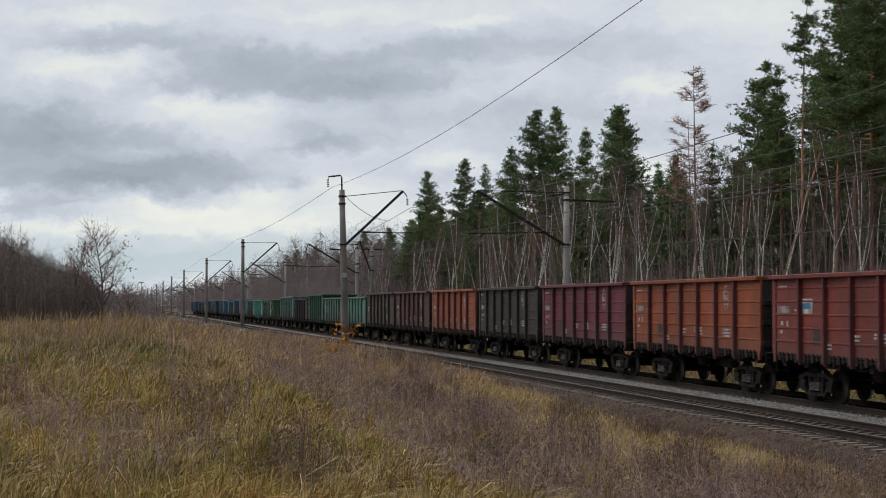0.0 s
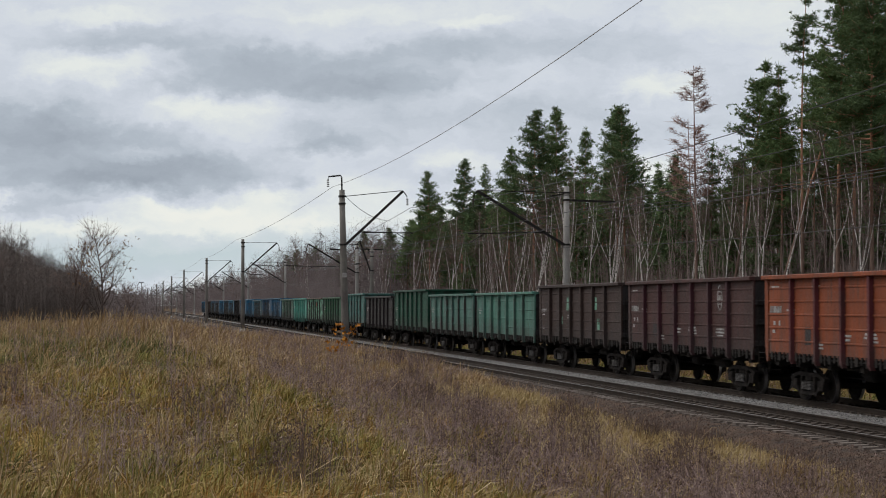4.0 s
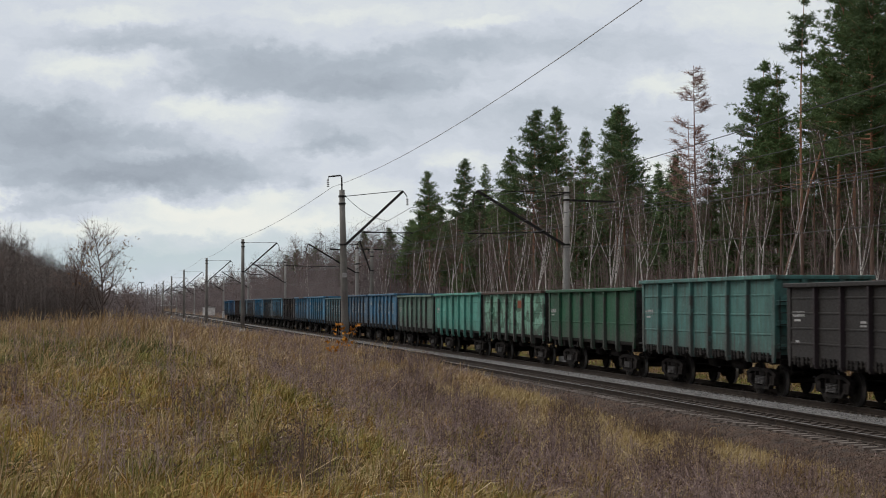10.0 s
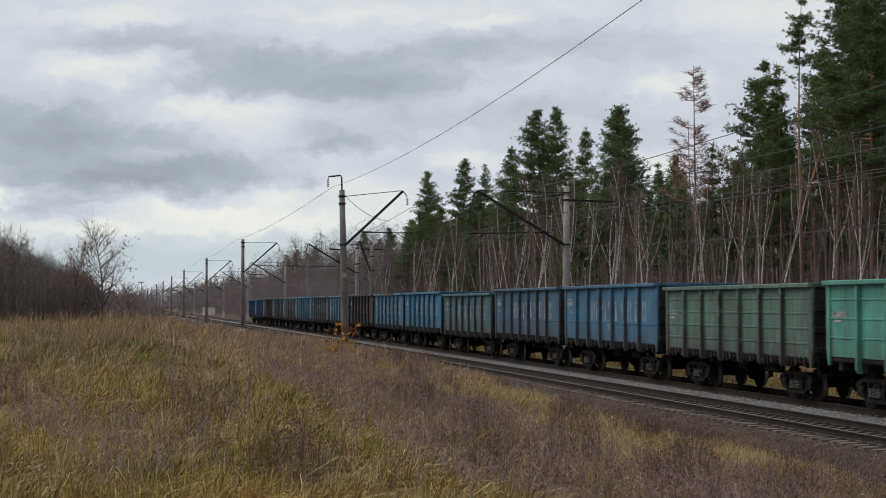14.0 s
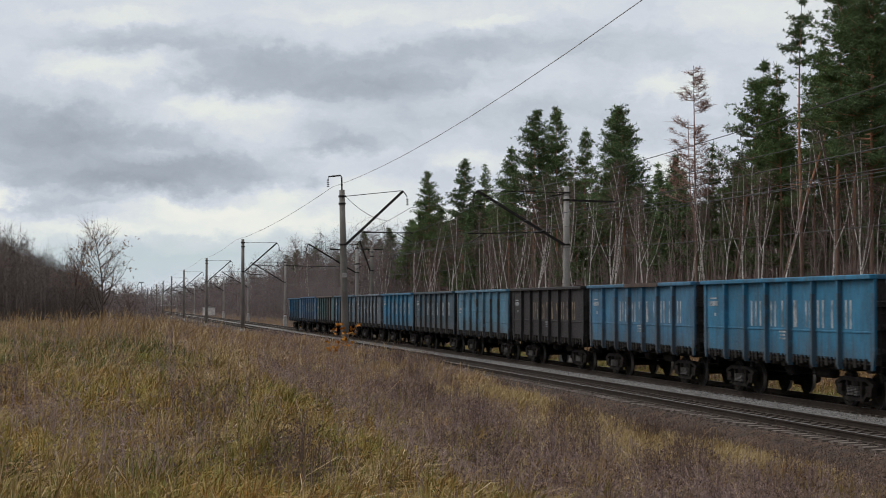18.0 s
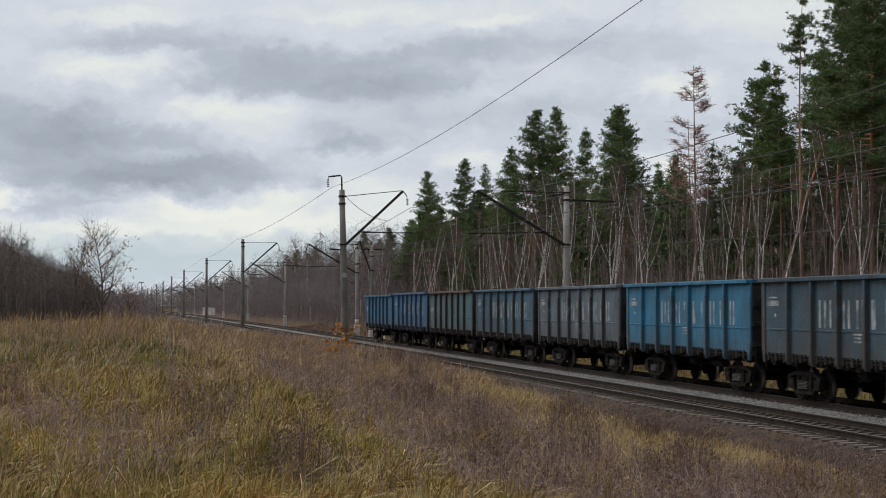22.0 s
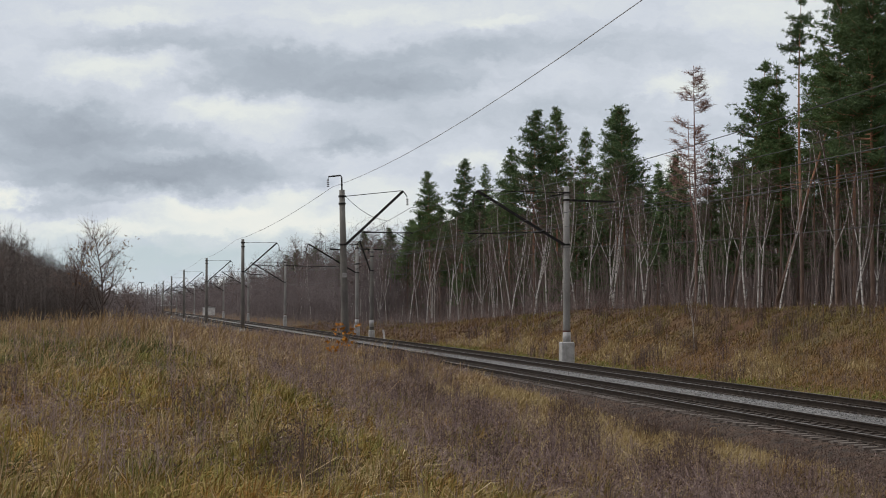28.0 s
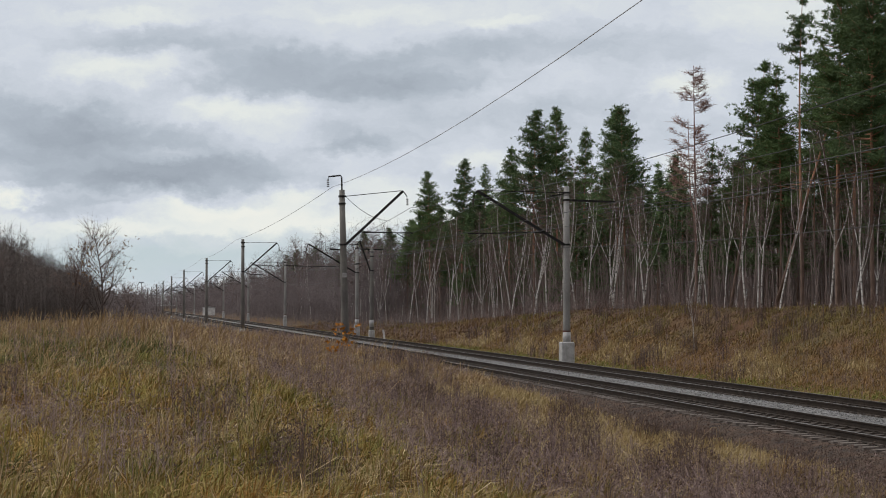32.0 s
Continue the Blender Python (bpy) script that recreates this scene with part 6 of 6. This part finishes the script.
def weeds(name, label, count, area, mat, h, keep, clump=1, width=1.0):
    """Upright dead weeds: stem, short side twigs, seed heads; clump stems stand close together."""
    s = Soup()
    (x0, x1), (y0, y1) = area
    x, y = rng.uniform(x0, x1, count * 6), y0 + (y1 - y0) * rng.uniform(0, 1, count * 6) ** 1.4
    ok = keep(x, y)
    x, y = np.repeat(x[ok][:count], clump), np.repeat(y[ok][:count], clump)
    k = len(x)
    if clump > 1:
        x, y = x + rng.normal(0, 0.16, k), y + rng.normal(0, 0.16, k)
    p = np.stack([x, y, land(x, y) - 0.03], 1)
    hh = rng.uniform(*h, k)[:, None]
    q = p + np.concatenate([rng.normal(size=(k, 2)) * 0.10, np.ones((k, 1))], 1) * hh
    r = 0.0034 * (0.7 + y / 50) * width
    s.stick(p, q, r, r * 0.6)
    for j in range(7):
        u = rng.uniform(0.3, 1.0, k)[:, None]
        a = p + (q - p) * u
        e = np.concatenate([rng.normal(size=(k, 2)), np.full((k, 1), 1.5)], 1) * 0.10 * hh * rng.uniform(0.7, 1.6, k)[:, None]
        s.stick(a, a + e, r * 0.8, 0)
        s.spray(a + e, 0.034, 2, 0.016, 0.4)
    return tagged(new(name, s.mesh(name, mat)), label, "weeds", kind="stuff")


weeds("dead_weeds", "purple-brown dead weeds standing in the meadow", 5600, ((1, 12.9), (15, 110)), M["weed"], (0.15, 0.5), lambda x, y: in_view(x, y) & (patch(x, y, 0.6, 1.0) < 0.35) & (x > 3 + 0.02 * y) & ((x < 10.6) | (y > 44)) & ((x < 8.4) | (y < 27) | (y > 45) | (patch(x, y, 0.9, 2.2) > 0.8)))
weeds("dead_weeds", "mauve-brown dead weeds on the low shelf of the meadow", 2600, ((3.4, 9.0), (17, 48)), M["weed"], (0.2, 0.55), lambda x, y: in_view(x, y) & (patch(x, y, 0.9, 0.4) > -0.7))
weeds("weed_clumps", "dark bushy clumps of dead weeds in the meadow", 80, ((-4, 13), (14, 62)), M["weed_dark"], (0.35, 0.75), lambda x, y: in_view(x, y) & ((x > 2 + 0.10 * y) | (patch(x, y, 1.1, 0.3) > 0.9)), 22)
weeds("weed_clumps", "tall dark seed-headed weeds in the low meadow", 9, ((-1.1, 0.9), (16, 25)), M["weed"], (0.45, 0.85), lambda x, y: x > -2, 12)
weeds("weed_clumps", "tall dark seed-headed weeds in the low meadow", 4, ((1.6, 2.3), (17, 20)), M["weed_dark"], (0.4, 0.8), lambda x, y: x > -2, 16)
weeds("weed_clumps", "dark bushy dead weeds near the ballast", 16, ((7.5, 12.3), (22, 34)), M["weed_dark"], (0.4, 0.8), lambda x, y: x > 7, 24)
weeds("weed_clumps", "brown brushy clumps of weeds on the bank", 70, ((26, 36), (55, 150)), M["weed_dark"], (0.5, 1.1), on_bank, 14, 1.2)
weeds("dead_weeds", "scattered dark seed stalks in the grass", 1000, ((-8, 8), (13, 70)), M["weed"], (0.4, 0.9), lambda x, y: in_view(x, y))
weeds("dead_weeds", "dry brown weeds on the bank beyond the tracks", 1500, ((26, 37), (55, 240)), M["weed"], (0.4, 1.0), lambda x, y: x < 0.5 * y + 3)

# a sapling with orange leaves near the nearest mast
sap = thing("sapling", "thin sapling with a few orange autumn leaves", "sapling", "", (6.3, 50.5, float(land(6.3, 50.5))))
s, lf = Soup(), Soup()
for k in range(9):
    top = vec(rng.normal() * 0.28, rng.normal() * 0.25, rng.uniform(0.95, 1.75))
    s = Soup()
    s.curve([vec(0, 0, -0.1), top * 0.5 + vec(rng.normal() * 0.05, 0, 0), top], 0.010, 0.004)
    part("stem", s.mesh("stem", M["weed"]), sap)
    for j in range(3):
        lf.spray(top * rng.uniform(0.75, 1.0) + rng.normal(size=3) * 0.07, 0.13, 3, 0.11, -0.1)
M["orange_leaf"] = per_island("orange_leaves", [(0.0, (0.24, 0.09, 0.015)), (0.6, (0.36, 0.15, 0.02)), (1.0, (0.45, 0.26, 0.04))], None, 1.0)
part("foliage", lf.mesh("foliage", M["orange_leaf"]), sap, "orange autumn foliage")


def stones(name, label, count, area, mat, size):
    """Loose stones: squashed octahedra lying on the ballast."""
    (x0, x1), (y0, y1) = area
    x, y = rng.uniform(x0, x1, count), y0 + (y1 - y0) * rng.uniform(0, 1, count) ** 1.6
    z = np.interp(x, [q[0] for q in prof], [q[1] for q in prof])
    z = np.maximum(z, land(x, y))
    unit = np.array([(1, 0, 0), (-1, 0, 0), (0, 1, 0), (0, -1, 0), (0, 0, 0.75), (0, 0, -0.75)])
    turn = rng.uniform(0, TAU, count)
    r = rng.uniform(*size, count)
    p = unit[None] * rng.uniform(0.6, 1.3, (count, 6, 1)) * r[:, None, None]
    c_, s_ = np.cos(turn)[:, None], np.sin(turn)[:, None]
    v = np.stack([p[..., 0] * c_ - p[..., 1] * s_ + x[:, None], p[..., 0] * s_ + p[..., 1] * c_ + y[:, None], p[..., 2] + z[:, None] + r[:, None] * 0.3], 2)
    f = np.array([(0, 2, 4), (2, 1, 4), (1, 3, 4), (3, 0, 4), (2, 0, 5), (1, 2, 5), (3, 1, 5), (0, 3, 5)])
    f = (f[None] + np.arange(count)[:, None, None] * 6).reshape(-1, 3)
    return tagged(new(name, tri_mesh(name, v.reshape(-1, 3), f, mat)), label, "gravel", kind="stuff")


M["clean_stone"] = per_island("clean_ballast_stones", [(0.0, (0.07, 0.068, 0.066)), (0.5, (0.15, 0.146, 0.142)), (1.0, (0.28, 0.27, 0.263))], None, 0.6)
M["dirty_stone"] = per_island("dirty_ballast_stones", [(0.0, (0.012, 0.009, 0.007)), (0.45, (0.055, 0.038, 0.029)), (0.8, (0.12, 0.085, 0.066)), (1.0, (0.24, 0.18, 0.145))], None, 0.6)
stones("loose_ballast", "clean grey crushed stone between the two tracks", 9000, ((17.5, 19.45), (34, 150)), M["clean_stone"], (0.014, 0.027))
stones("loose_ballast", "dirty brown stones and litter on the ballast shoulder", 13000, ((12.2, 15.1), (24, 90)), M["dirty_stone"], (0.010, 0.024))
stones("loose_ballast", "dirty stones between the sleepers of the near track", 5000, ((15.1, 17.9), (26, 100)), M["dirty_stone"], (0.014, 0.03))

# ---------------------------------------------------------------- sleepers
SL = Shape()
sec = [(-1.35, -0.34), (-1.35, -0.185), (-0.55, -0.178), (-0.45, -0.20), (0.45, -0.20), (0.55, -0.178), (1.35, -0.185), (1.35, -0.34)]
SL.add([(x, y, z) for y in (-0.135, 0.135) for x, z in sec], [tuple(range(8))[::-1], tuple(range(8, 16))] + [(i, (i + 1) % 8, 8 + (i + 1) % 8, 8 + i) for i in range(8)])
for x in (-0.797, 0.797):
    for s in (-1, 1):
        SL.box(x + s * 0.115 - 0.05, x + s * 0.115 + 0.05, -0.05, 0.05, -0.185, -0.145)
SLEEPER = SL.mesh("sleeper", M["sleeper"])
for tx, tname, y0 in ((NEAR_X, "near", 24.0), (FAR_X, "far", 34.0)):
    track = thing("track_bed", "row of grey concrete sleepers under the %s track" % tname, "track", "tracks", (tx, 0, 0), "structure")
    for k in range(290):
        o = part("sleeper", SLEEPER, track)
        o.matrix_basis = pose(rng.uniform(-0.02, 0.02), y0 + k * 0.545, rng.uniform(-0.008, 0.004), 0, 0, rng.uniform(-0.8, 0.8))
    far = Shape()
    for k in range(290, 1210):
        y = y0 + k * 0.545
        far.box(-1.35, 1.35, y - 0.13, y + 0.13, -0.3, -0.18)
    part("far_sleepers", far.mesh("far_sleepers", M["sleeper"]), track)["kind"] = "stuff"


# ---------------------------------------------------------------- what moves
def motions():
    times = [k * 2.0 for k in range(17)]
    for i, w in enumerate(WAGONS):
        walk(w, [(t, pose(FAR_X, FIRST_Y + (i + 0.5) * PITCH - travelled(t), 0)) for t in times])
    # wheels roll without slipping: one row for every picture, and alike wheelsets share their keys
    for k, ay in enumerate(AXLES):
        rows = []
        for j in range(32 * FPS + 1):
            t = j / FPS
            rows.append((t, pose(0, ay, 0.475, math.degrees((travelled(t) - travelled(0)) / 0.475))))
        first = WHEELSETS[k]
        walk(first, rows)
        for other in WHEELSETS[k + 4::4]:
            other.rotation_mode = "QUATERNION"
            keys = other.animation_data_create()
            keys.action = first.animation_data.action
            keys.action_slot = first.animation_data.action_slot
    # tall pines at the edge sway a little in the wind: degrees of lean
    gusts = [((0, 0.35), (3.5, 0.35), (6.5, -0.1), (9, 0.0), (14.5, -0.1), (19, -0.1), (22.5, 0.05), (25, -0.05), (29.5, 0.35), (32, 0.1)),
             ((0, 0.15), (1, 0.05), (3.2, 0.6), (6, 0.25), (8, 0.3), (11, 0.05), (18, 0.1), (22, -0.05), (25, 0.05), (32, -0.05)),
             ((0, 1.1), (3, 1.05), (5.5, 0.45), (8, 0.85), (10.5, 0.4), (12, 0.45), (14.5, -0.15), (16.5, 0.1), (19.5, -0.15), (22, 0.1), (25, 0.0), (29.5, -0.15), (32, 0.1)),
             ((0, 0.0), (3, 0.1), (5.5, 0.5), (6.7, 0.3), (8.5, 0.6), (11, 0.2), (13, 0.3), (19.5, -0.1), (22, 0.1), (25, -0.1), (32, -0.15))]
    for (t, x, y, g, lean), rows in zip(SWAY, gusts):
        walk(t, [(when, pose(x, y, g, 0, lean + bent, 0)) for when, bent in rows])
    # the clouds drift slowly to the right
    walk(backdrop, [(t, pose(*EYE, 0, 0, -1.05 * (t - 16.5) / 32)) for t in (0.0, 16.0, 32.0)])


motions()
